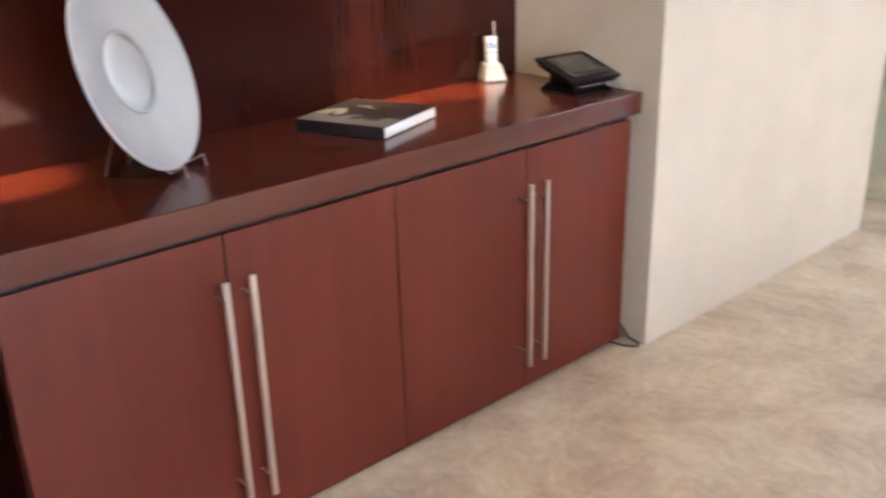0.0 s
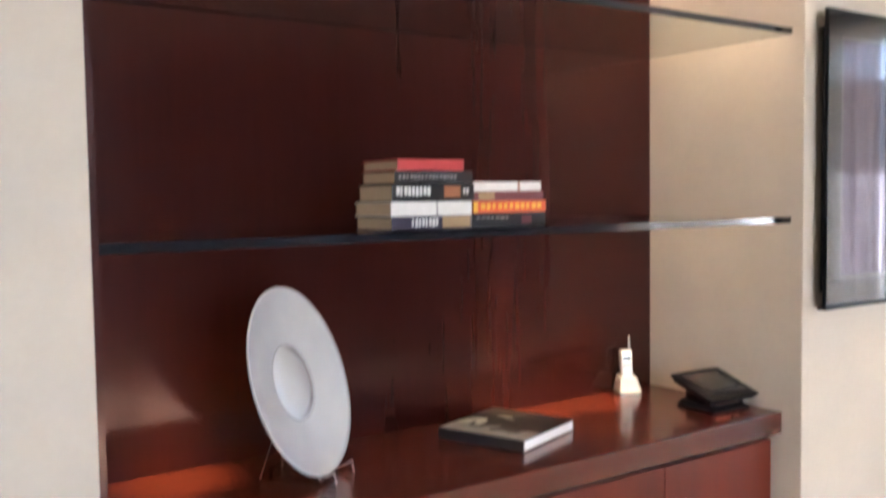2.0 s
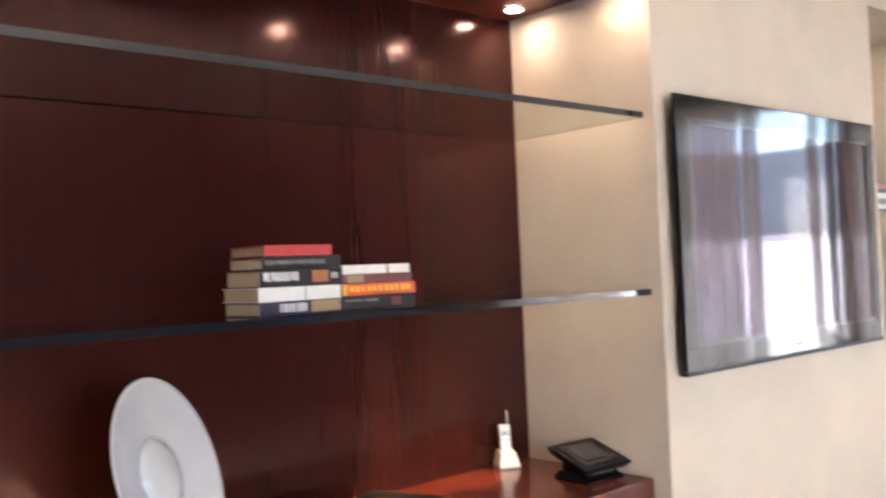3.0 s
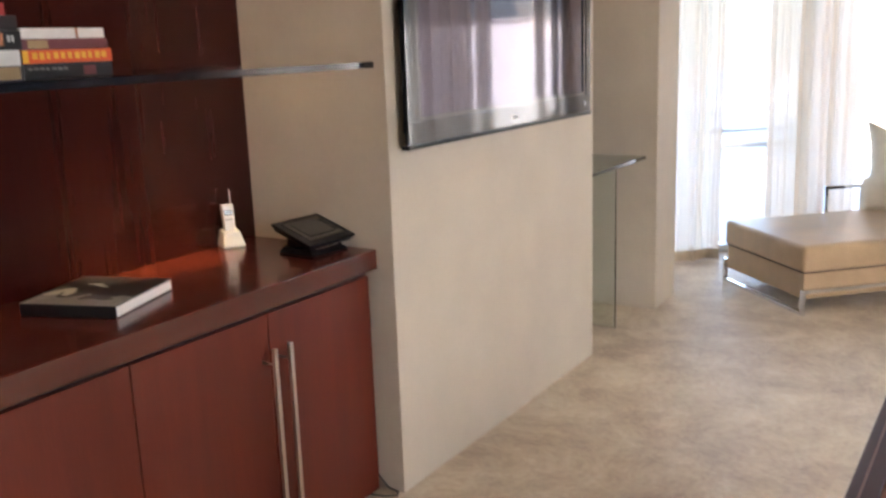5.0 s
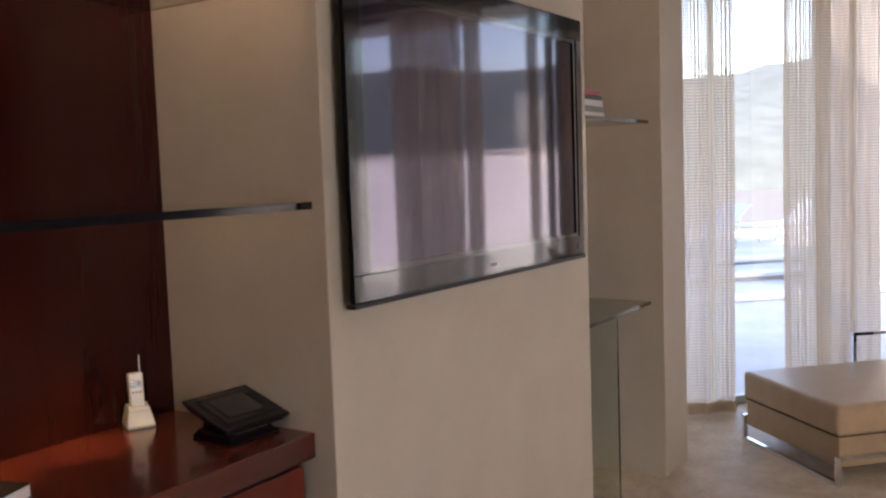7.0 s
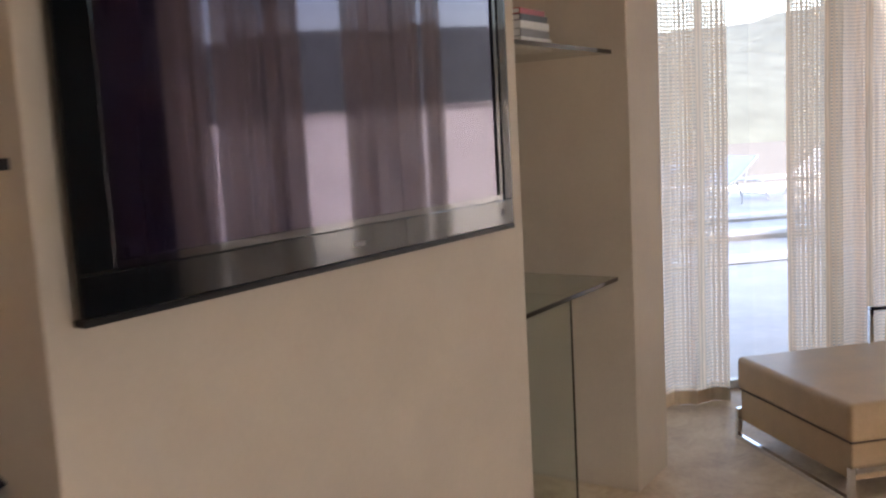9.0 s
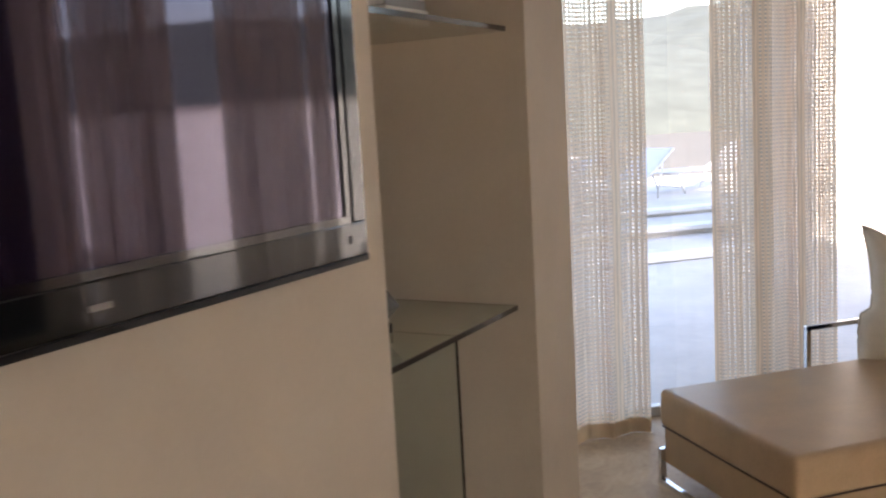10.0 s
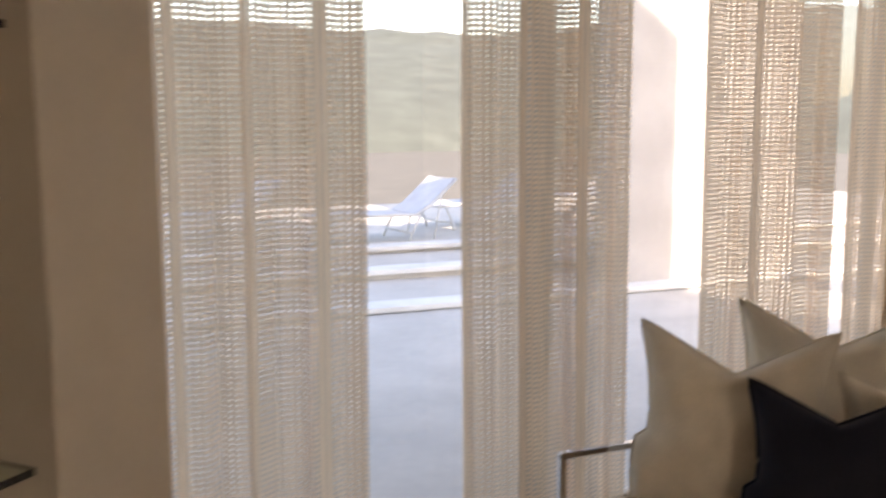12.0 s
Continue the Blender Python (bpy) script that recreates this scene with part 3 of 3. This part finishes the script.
PHOTO = mat("pale_photo", (0.27, 0.27, 0.265), 0.3, scale=26, vary=0.35, bump=0, big=0.2, coat=0.3)
PETAL = mat("printed_petals", (0.62, 0.63, 0.55), 0.3, scale=40, vary=0.2, bump=0, coat=0.3)
wavy = [(0.288 - 0.286 * k / 14, 0.085 + 0.022 * math.sin(k * 1.1) + 0.010 * math.sin(k * 2.7 + 1)) for k in range(15)]
part("cover_picture", sheet([(0.002, 0.003), (0.288, 0.003)] + wavy, 0.0338, 0.0346), PHOTO, big, "pale photographic part of the cover")
for px, py, ln, wd, an in ((0.045, 0.135, 0.075, 0.036, 40), (0.075, 0.115, 0.06, 0.03, 95), (0.03, 0.10, 0.05, 0.03, 10), (0.10, 0.21, 0.05, 0.014, 15), (0.125, 0.195, 0.06, 0.010, -20)):
    petal = [(px + ln / 2 * math.cos(a) * math.cos(radians(an)) - wd / 2 * math.sin(a) * math.sin(radians(an)), py + ln / 2 * math.cos(a) * math.sin(radians(an)) + wd / 2 * math.sin(a) * math.cos(radians(an))) for a in [2 * math.pi * k / 16 for k in range(16)]]
    petal = [(min(0.287, max(0.003, x)), y) for x, y in petal]
    part("printed_petal", sheet(petal, 0.0348, 0.0352), PETAL, big)


# ---- frosted plate on its stand ----
nrm = Vector((math.cos(radians(-52)) * math.cos(radians(17)), math.sin(radians(-52)) * math.cos(radians(17)), math.sin(radians(17))))
rot = nrm.to_track_quat("Z", "Y").to_matrix().to_4x4()
upv = (Vector((0, 0, 1)) - nrm * nrm.z).normalized()
PR = 0.245
centre = Vector((0.780, 1.992, ROOF + 0.012)) + upv * PR
plate = thing("plate", "large round frosted glass dish standing tilted on its stand", "plate", Matrix.Translation(centre) @ rot)
part("dish", lathe([(0.0, -0.022), (0.07, -0.022), (0.085, -0.018), (0.17, -0.006), (0.235, 0.008), (0.245, 0.012), (0.246, 0.009), (0.236, 0.001), (0.17, -0.014), (0.085, -0.028), (0.0, -0.03)], 72), FROST, plate, smooth=True)
part("ring_line", lathe([(0.099, -0.0152), (0.1012, -0.0148), (0.1012, -0.0195), (0.099, -0.0200)], 64), PLATE_LINE, plate, "thin dark ring round the well", smooth=True)
part("well", lathe([(0.0, -0.002), (0.035, -0.004), (0.07, -0.011), (0.096, -0.0165), (0.096, -0.024), (0.0, -0.024)], 48), FROST, plate, "slightly domed glossy centre", smooth=True)
side = Vector((nrm.y, -nrm.x, 0)).normalized()
nh = Vector((nrm.x, nrm.y, 0)).normalized()
foot = Vector((0.780, 1.992, ROOF))
stand = thing("plate_stand", "clear acrylic plate stand on the worktop", "stand")
for s in (-1, 1):
    a = foot + side * 0.055 * s
    prof = [a + nh * 0.05, a + nh * 0.045 + Vector((0, 0, 0.03)), a + nh * 0.008 + Vector((0, 0, 0.010)), a - nh * 0.105 + Vector((0, 0, 0.15)), a - nh * 0.16]
    bm = bmesh.new()
    rows = [[bm.verts.new(p + side * d) for p in prof] for d in (-0.003, 0.003)]
    bm.faces.new(rows[0])
    bm.faces.new(rows[1][::-1])
    for i in range(len(prof)):
        j = (i + 1) % len(prof)
        bm.faces.new((rows[0][j], rows[0][i], rows[1][i], rows[1][j]))
    bmesh.ops.recalc_face_normals(bm, faces=bm.faces)
    panel = part("side_panel", bm, CLEAR, stand)
    # Pale tube paints in the white highlights along the acrylic's edge.
    part("edge_highlight", tube([p + Vector((0, 0, 0.002)) for p in prof], 0.0016, 6), FROST, panel, "pale tube painted in as the edge's highlight")
ang = math.atan2(side.y, side.x)
part("cross_bar", moved(box(-0.055, 0.055, -0.004, 0.004, 0, 0.03, 0.001), Matrix.Translation(foot - nh * 0.13) @ Matrix.Rotation(ang, 4, "Z")), CLEAR, stand)


# ---- cordless phone ----
ph = thing("cordless_phone", "white cordless telephone standing in its charging cradle", "telephone", pose(2.108, 2.236, ROOF, 0, 0, -28) @ Matrix.Scale(0.73, 4))
cr = box(-0.055, 0.055, -0.06, 0.055, 0, 0.085, 0.012, segs=3)
for v in cr.verts:
    if v.co.z > 0.04:
        v.co.x *= 0.78
        v.co.y = v.co.y * 0.72 + 0.008
        v.co.z -= 0.35 * max(0, -v.co.y) 
part("cradle", cr, WHITE_PLASTIC, ph, smooth=False)
tilt = Matrix.Translation((0, 0.004, 0.03)) @ Matrix.Rotation(radians(-9), 4, "X")
hs = box(-0.029, 0.029, -0.017, 0.017, 0, 0.178, 0.010, segs=3)
for v in hs.verts:
    k = v.co.z / 0.178
    v.co.x *= 0.9 + 0.14 * k
handset = part("handset", moved(hs, tilt), WHITE_PLASTIC, ph)
part("display", moved(box(-0.020, 0.020, -0.0185, -0.016, 0.122, 0.146, 0.001), tilt), LCD, handset, "grey green display")
for r in range(5):
    for k in range(3):
        part("button", moved(box(-0.018 + k * 0.0135, -0.009 + k * 0.0135, -0.0185, -0.016, 0.045 + r * 0.013, 0.053 + r * 0.013), tilt), GREYP if r == 4 else PRINT, handset)
part("antenna", moved(tube([(0.021, 0.004, 0.16), (0.0215, 0.004, 0.20), (0.0235, 0.005, 0.245)], 0.0030, 10), tilt), WHITE_PLASTIC, ph)


# ---- touch panel ----
tp = thing("touch_panel", "black tabletop touch panel with tilted screen on the worktop", "control panel", pose(2.172, 1.905, ROOF, 0, 0, -4))
base_bm = box(-0.088, 0.085, -0.078, 0.085, 0, 0.022, 0.007, segs=3)
for v in base_bm.verts:
    if v.co.z > 0.014:
        v.co.x *= 0.88
        v.co.y = v.co.y * 0.86 + 0.006
part("base", base_bm, BLACK, tp)
part("neck", box(-0.064, 0.064, -0.056, 0.066, 0.0222, 0.052, 0.004), BLACK, tp)
part("front_plate", box(-0.058, 0.056, -0.0585, -0.0565, 0.018, 0.044, 0.0006), STEEL, tp, "brushed silver plate on the front of the neck")
tm = Matrix.Translation((0, 0.002, 0.066)) @ Matrix.Rotation(radians(18), 4, "X")
tray = box(-0.112, 0.112, -0.095, 0.095, -0.013, 0.013, 0.006, segs=3)
for v in tray.verts:
    if v.co.z < -0.002:
        v.co.x *= 0.90
        v.co.y *= 0.90
bod = part("body", moved(tray, tm), BLACK, tp)
part("bezel", moved(box(-0.086, 0.086, -0.068, 0.072, 0.0132, 0.0152, 0.0008), tm), BLACK_GLOSS, bod, "gloss black screen surround")
part("screen", moved(box(-0.062, 0.062, -0.045, 0.055, 0.0154, 0.0168), tm), LCD, bod, "unlit grey touch screen")
for k in range(4):
    part("key", moved(box(0.068, 0.078, -0.036 + k * 0.024, -0.022 + k * 0.024, 0.0154, 0.0172, 0.0006), tm), BLACK, bod)


# ---- television ----
TX0, TX1, TZ0, TZ1, TY = 2.325, 3.817, 1.233, 2.170, 1.600
tv = thing("television", "large wall mounted flat television, switched off, with smoked silver frame", "television", pose(TX0, TY, TZ0))
W, H = TX1 - TX0, TZ1 - TZ0
bz = 0.075
part("casing", box(0.05, W - 0.05, 0.0155, 0.055, 0.05, H - 0.05, 0.003), BLACK, tv)
fr = bmesh.new()
box(0, W, 0, 0.015, H - 0.078, H, 0.003, fr)
box(0, W, 0, 0.015, 0.014, bz + 0.014, 0.003, fr)
box(0, bz, 0, 0.015, bz + 0.014, H - 0.078, 0.003, fr)
box(W - 0.05, W, 0, 0.015, bz + 0.014, H - 0.078, 0.003, fr)
frame_ob = part("frame", fr, BEZEL, tv, "smoked silver reflective frame")
part("lower_trim", box(0, W, -0.002, 0.03, 0, 0.0135, 0.002), BLACK, tv, "black lower trim")
g0, g1, h0, h1 = bz, W - 0.05, bz + 0.014, H - 0.078
for x0, x1, z0, z1 in ((g0, g1, h1 - 0.016, h1), (g0, g1, h0, h0 + 0.016), (g0, g0 + 0.014, h0 + 0.016, h1 - 0.016), (g1 - 0.02, g1, h0 + 0.016, h1 - 0.016)):
    part("inner_lip", box(x0, x1, 0.004, 0.0145, z0, z1), BLACK_GLOSS, tv, "gloss black inner edge")
part("screen", box(g0 + 0.014, g1 - 0.02, 0.010, 0.015, h0 + 0.016, h1 - 0.016), SCREEN, tv, "dark reflective screen")
part("sensor", box(W - 0.075, W - 0.062, -0.0012, 0.001, 0.045, 0.062), BLACK, frame_ob, "small dark sensor")
part("badge", box(W / 2 - 0.022, W / 2 + 0.022, -0.001, 0.001, 0.042, 0.052), GREYP, frame_ob, "plain pale badge")
part("camera_eye", box(W * 0.55, W * 0.55 + 0.07, -0.0008, 0.001, H - 0.03, H - 0.012), BLACK_GLOSS, frame_ob)


wire = thing("cable", "thin pale cable hanging under the glass desk", "cable")
wp = [(4.30 - 0.05 * math.sin(k * 0.26), 2.27 - 0.02 * math.sin(k * 0.5), 0.86 - 0.0715 * k) for k in range(13)]
part("cord", tube(wp, 0.003), CORD, wire)


# ---- crystal pyramid ----
cp = thing("crystal_pyramid", "clear crystal pyramid on a dark foot on the glass desk", "ornament", pose(4.36, 1.99, DESK + 0.0005, 0, 0, 28))
pb = lathe([(0.0, 0.030), (0.060, 0.030), (0.100, 0.072), (0.108, 0.080), (0.102, 0.090), (0.003, 0.222), (0.0, 0.222)], 4)
part("pyramid", pb, CRYSTAL, cp)
part("foot", moved(box(-0.058, 0.058, -0.058, 0.058, 0, 0.0295, 0.003), Matrix.Rotation(radians(45), 4, "Z")), BLACK_GLOSS, cp, "dark glossy foot")


# ---- chaise ----
CH = Matrix.Translation((5.085, 0.868, 0)) @ Matrix.Rotation(radians(-44.3), 4, "Z")   # x along the length, y towards the window
LEN, WID = 1.95, 0.86
ch = thing("chaise", "tan leather daybed on a chrome frame with a low back rail", "daybed", CH)
part("seat", box(0.005, LEN, 0.005, WID - 0.005, 0.245, 0.402, 0.032, segs=5), LEATHER, ch, smooth=True)
part("base", box(0.02, LEN - 0.015, 0.02, WID - 0.02, 0.09, 0.243, 0.010, segs=3), LEATHER_BASE, ch)
part("seam", box(0.014, LEN - 0.009, 0.014, WID - 0.014, 0.2425, 0.2475), DARK_WOOD, ch, "dark seam between seat and base")
b = 0.024
for x in (0.0, LEN - b):
    for y in (0.0, WID - b):
        part("leg", box(x, x + b, y, y + b, 0, 0.15, 0.002), CHROME, ch)
    part("runner", box(x, x + b, b, WID - b, 0.0, 0.022, 0.002), CHROME, ch)
    
for y in (-0.004, WID - b + 0.004):
    part("side_rail", box(b, LEN - b, y, y + b, 0.126, 0.150, 0.002), CHROME, ch)
RX0, RX1, RY, RZ = 0.76, LEN - 0.02, WID + 0.035, 0.562
part("back_post", box(RX0, RX0 + 0.022, RY, RY + 0.022, 0.13, RZ, 0.002), CHROME, ch)
part("back_post", box(RX1 - 0.022, RX1, RY, RY + 0.022, 0.13, RZ, 0.002), CHROME, ch)
part("back_rail", box(RX0, RX1, RY, RY + 0.022, RZ - 0.022, RZ - 0.0005, 0.002), CHROME, ch)
for x in (RX0, RX1 - 0.022):
    part("bracket", box(x, x + 0.022, WID - 0.01, RY + 0.002, 0.13, 0.15), CHROME, ch)


# ---- pillows ----
def pillow(size, puff, m, material, label, seed, group="pillows on the daybed", dent=0.0):
    """A square scatter pillow standing on one edge in its own x-z plane, with pulled corners and a chopped top."""
    rnd = random.Random(seed)
    bm = bmesh.new()
    n = 22
    off = [rnd.uniform(0, 6) for _ in range(3)]
    grids = []
    for s in (-1, 1):
        g = []
        for j in range(n + 1):
            row = []
            for i in range(n + 1):
                a, c = 2 * i / n - 1, 2 * j / n - 1
                ea, ec = 1 - abs(a) ** 2.4, 1 - abs(c) ** 2.4
                body = (max(0, ea) ** 0.42) * (max(0, ec) ** 0.42)
                pinch = 0.10 * (1 - a * a) * abs(c) ** 3
                pinch_x = 0.10 * (1 - c * c) * abs(a) ** 3
                x = a * size / 2 * (1 - pinch_x * (1.5 if c > -0.2 else 0.3) + 0.05 * (1 - abs(c + 0.55) * 2 if abs(c + 0.55) < 0.5 else 0) * abs(a))
                zz = c * size / 2 * (1 - pinch)
                if c > 0:
                    zz -= dent * (1 - abs(a)) ** 1.3 * c ** 2
                y = s * (puff / 2 * body + 0.002)
                w = 0.012 * body * math.sin(5 * a + off[0] + 3 * c) + 0.008 * body * math.sin(9 * c + off[1] - 4 * a)
                row.append(bm.verts.new((x, y + w, zz)))
            g.append(row)
        grids.append(g)
        for j in range(n):
            for i in range(n):
                q = (g[j][i], g[j][i + 1], g[j + 1][i + 1], g[j + 1][i])
                bm.faces.new(q if s < 0 else q[::-1])
    ga, gb = grids
    ring = [(0, i) for i in range(n)] + [(j, n) for j in range(n)] + [(n, n - i) for i in range(n)] + [(n - j, 0) for j in range(n)]
    for k in range(len(ring)):
        a, c = ring[k], ring[(k + 1) % len(ring)]
        bm.faces.new((ga[c[0]][c[1]], ga[a[0]][a[1]], gb[a[0]][a[1]], gb[c[0]][c[1]]))
    edge = [((ga[j][i].co + gb[j][i].co) / 2).copy() for j, i in ring]
    p = thing("pillow", label, "pillow", m, group)
    part("case", bm, material, p, smooth=True)
    part("piping", tube(edge + [edge[0]], 0.007, 8), material, p, "narrow seam piping", smooth=True)
    return p


def seated(x, y, size, lean, turn, drop=0.0):
    """A pillow's place on the seat: it stands on the leather and leans back."""
    return Matrix.Translation((x, y, 0.402 + size / 2 * math.cos(radians(lean)) - drop)) @ Matrix.Rotation(radians(turn), 4, "Z") @ Matrix.Rotation(radians(-lean), 4, "X")


pillow(0.61, 0.27, seated(6.47, 0.475, 0.58, 10, -88, 0.02), LINEN, "cream linen pillow with chopped top leaning on the back rail", 1, dent=0.13)
pillow(0.63, 0.26, seated(6.85, 0.19, 0.60, 9, -86, 0.02), LINEN, "cream linen pillow with chopped top at the end of the daybed", 2, dent=0.13)
pillow(0.50, 0.22, seated(6.27, 0.165, 0.48, 12, -84, 0.02), NAVY, "navy blue cloth pillow in front of the cream pillows", 3, dent=0.09)
pillow(0.42, 0.18, seated(6.47, -0.04, 0.46, 10, -80, -0.03), LINEN, "smaller cream pillow beside the navy pillow", 4, dent=0.06)


# ---- slatted table ----
TBX0, TBX1, TBY0, TBY1, TBZ = 0.95, 2.30, -0.78, 0.098, 0.75
tb = thing("slatted_table", "dark stained wooden table with red brown slatted top", "table")
for y in (TBY0, TBY1 - 0.055):
    part("long_rail", box(TBX0, TBX1, y, y + 0.055, TBZ - 0.045, TBZ, 0.004), TABLE_WOOD, tb)
    part("bead", box(TBX0 + 0.03, TBX1 - 0.03, y + 0.030, y + 0.034, TBZ + 0.0002, TBZ + 0.003, 0.001), SLAT_WOOD, tb, "paler narrow bead along the rail")
for x in (TBX0, TBX1 - 0.07):
    part("end_rail", box(x, x + 0.07, TBY0 + 0.055, TBY1 - 0.055, TBZ - 0.045, TBZ - 0.001, 0.004), TABLE_WOOD, tb)
x = TBX0 + 0.078
while x + 0.1 < TBX1 - 0.07:
    part("slat", box(x, x + 0.098, TBY0 + 0.053, TBY1 - 0.053, TBZ - 0.035, TBZ - 0.010, 0.003), SLAT_WOOD, tb)
    x += 0.113
for lx in (TBX0 + 0.01, TBX1 - 0.08):
    for ly in (TBY0 + 0.01, TBY1 - 0.08):
        part("leg", box(lx, lx + 0.07, ly, ly + 0.07, 0, TBZ - 0.045, 0.004), TABLE_WOOD, tb)


# ---- outside ----
gr = bmesh.new()
s = 900
gr.faces.new([gr.verts.new(v) for v in ((-s, -s, -0.16), (s, -s, -0.16), (s, s, -0.16), (-s, s, -0.16))])
structure("ground", gr, EARTH, "dry brown ground reaching to the horizon", "ground")
structure("terrace", moved(box(-4, 12, 0.4, 4.45, -0.155, -0.04, 0.005), BAY), TERRACE, "pale grey tiled terrace outside the windows", "terrace")
# Overhang out of view, added to help keep sun off the terrace.
structure("shade_overhang", moved(box(-3, 2.9, 0.32, 1.0, 3.05, 3.25), BAY), WHITE_WALL, "unseen white flat overhang, added to shade the terrace", "roof")
for n0, n1, z1 in ((4.45, 5.85, 0.02), (5.85, 7.05, 0.11), (7.05, 12.5, 0.18)):
    structure("terrace_step", moved(box(-6, 14, n0 + 0.06, n1 + 0.06, -0.155, z1 - 0.02, 0.004), BAY), TERRACE, "broad pale terrace step", "step")
    structure("step_edge", moved(box(-6, 14, n0, n0 + 0.3, z1 - 0.05, z1, 0.004), BAY), WHITE_WALL, "white stone step edge", "step")
structure("garden_wall", moved(box(4.3, 6.6, 4.7, 5.0, -0.15, 6.0, 0.01), BAY), GREY_RENDER, "tall pale rendered garden wall", "wall")
structure("side_terrace", box(7.3, 12, -6, -0.9, -0.15, -0.045, 0.005), TERRACE, "pale tiled side terrace", "terrace")


def lounger(m):
    """A tubular sun lounger: sling bed, raised back, bent legs."""
    g = thing("sun_lounger", "white sling sun lounger with raised back on the terrace", "lounger", m, "sun loungers on the terrace")
    for y in (0.0, 0.64):
        part("side_rail", tube([(0, y, 0.33), (0.4, y, 0.345), (0.9, y, 0.335), (1.25, y, 0.32), (1.45, y, 0.42), (1.85, y, 0.74)], 0.017, 8), ALU, g, smooth=True)
        part("front_leg", tube([(0.12, y, 0.33), (0.20, y, 0.16), (0.26, y, 0.0)], 0.015, 8), ALU, g, smooth=True)
        part("rear_leg", tube([(1.32, y, 0.33), (1.22, y, 0.16), (1.14, y, 0.0)], 0.015, 8), ALU, g, smooth=True)
        part("back_prop", tube([(1.62, y, 0.55), (1.56, y, 0.28), (1.50, y, 0.0)], 0.012, 8), ALU, g, smooth=True)
    for x, z in ((0.02, 0.33), (0.23, 0.10), (1.18, 0.10), (1.84, 0.73)):
        part("cross_bar", tube([(x, 0, z), (x, 0.64, z)], 0.013, 8), ALU, g, smooth=True)
    bed = [(0.03, 0.342), (0.4, 0.345), (0.9, 0.333), (1.24, 0.325)]
    back = [(1.26, 0.335), (1.45, 0.432), (1.84, 0.745)]
    for name, line in (("bed", bed), ("backrest", back)):
        bm = bmesh.new()
        rows = [[bm.verts.new((x, y, z + dz - 0.02 * (1 - (y / 0.32 - 1) ** 2))) for dz in (0, 0.012) for y in (0.02, 0.17, 0.32, 0.47, 0.62)] for x, z in line]
        for a, b in zip(rows, rows[1:]):
            loop = [0, 1, 2, 3, 4, 9, 8, 7, 6, 5]
            for k in range(10):
                p, q = loop[k], loop[(k + 1) % 10]
                bm.faces.new((a[p], a[q], b[q], b[p]))
        for r in (rows[0], rows[-1]):
            for k in range(4):
                bm.faces.new((r[k], r[k + 1], r[k + 6], r[k + 5]))
        bmesh.ops.recalc_face_normals(bm, faces=bm.faces)
        part(name, bm, SLING, g, "white woven sling" if name == "bed" else "")
    return g


lg = lounger(BAY @ pose(2.1, 7.3, 0.162, 0, 0, 12))
for u, n, a in ((3.9, 8.3, 14), (0.2, 8.0, 20), (-1.4, 8.2, 160), (5.8, 9.0, 10)):
    copy_thing(lg, BAY @ pose(u, n, 0.162, 0, 0, a))


def hill(y0, depth, height, name, material, label, seed, place=BAY):
    bm = bmesh.new()
    nx, ny = 80, 18
    g = []
    for j in range(ny + 1):
        row = []
        for i in range(nx + 1):
            x = -160 + 320 * i / nx
            k = j / ny
            h = height * k ** 0.8 * (0.9 + 0.25 * noise.noise((x * 0.02, seed, 0)) + 0.08 * noise.noise((x * 0.15, k * 6, seed)))
            row.append(bm.verts.new((x, y0 + depth * k + 5 * noise.noise((x * 0.03, seed + 4, 0)), -0.3 + h)))
        g.append(row)
    for j in range(ny):
        for i in range(nx):
            bm.faces.new((g[j][i], g[j][i + 1], g[j + 1][i + 1], g[j + 1][i])).smooth = True
    return structure(name, moved(bm, place), material, label, "hill")


hill(48, 62, 14.6, "hillside", HILL, "dry green hillside in the distance", 7)
EASTWARD = Matrix.Translation((7.0, -3.0, 0)) @ Matrix.Rotation(radians(-112), 4, "Z")
hill(48, 62, 17.5, "hillside", HILL, "dry green hillside in the distance", 11, EASTWARD)
structure("boundary_wall", box(11.7, 11.9, -9.5, -1.2, -0.155, 1.86, 0.01), WHITE_WALL, "low pale rendered wall along the side terrace", "wall")
structure("boundary_coping", box(11.66, 11.94, -9.54, -1.16, 1.862, 1.90, 0.006), GREY_RENDER, "pale stone coping on the terrace wall", "wall")
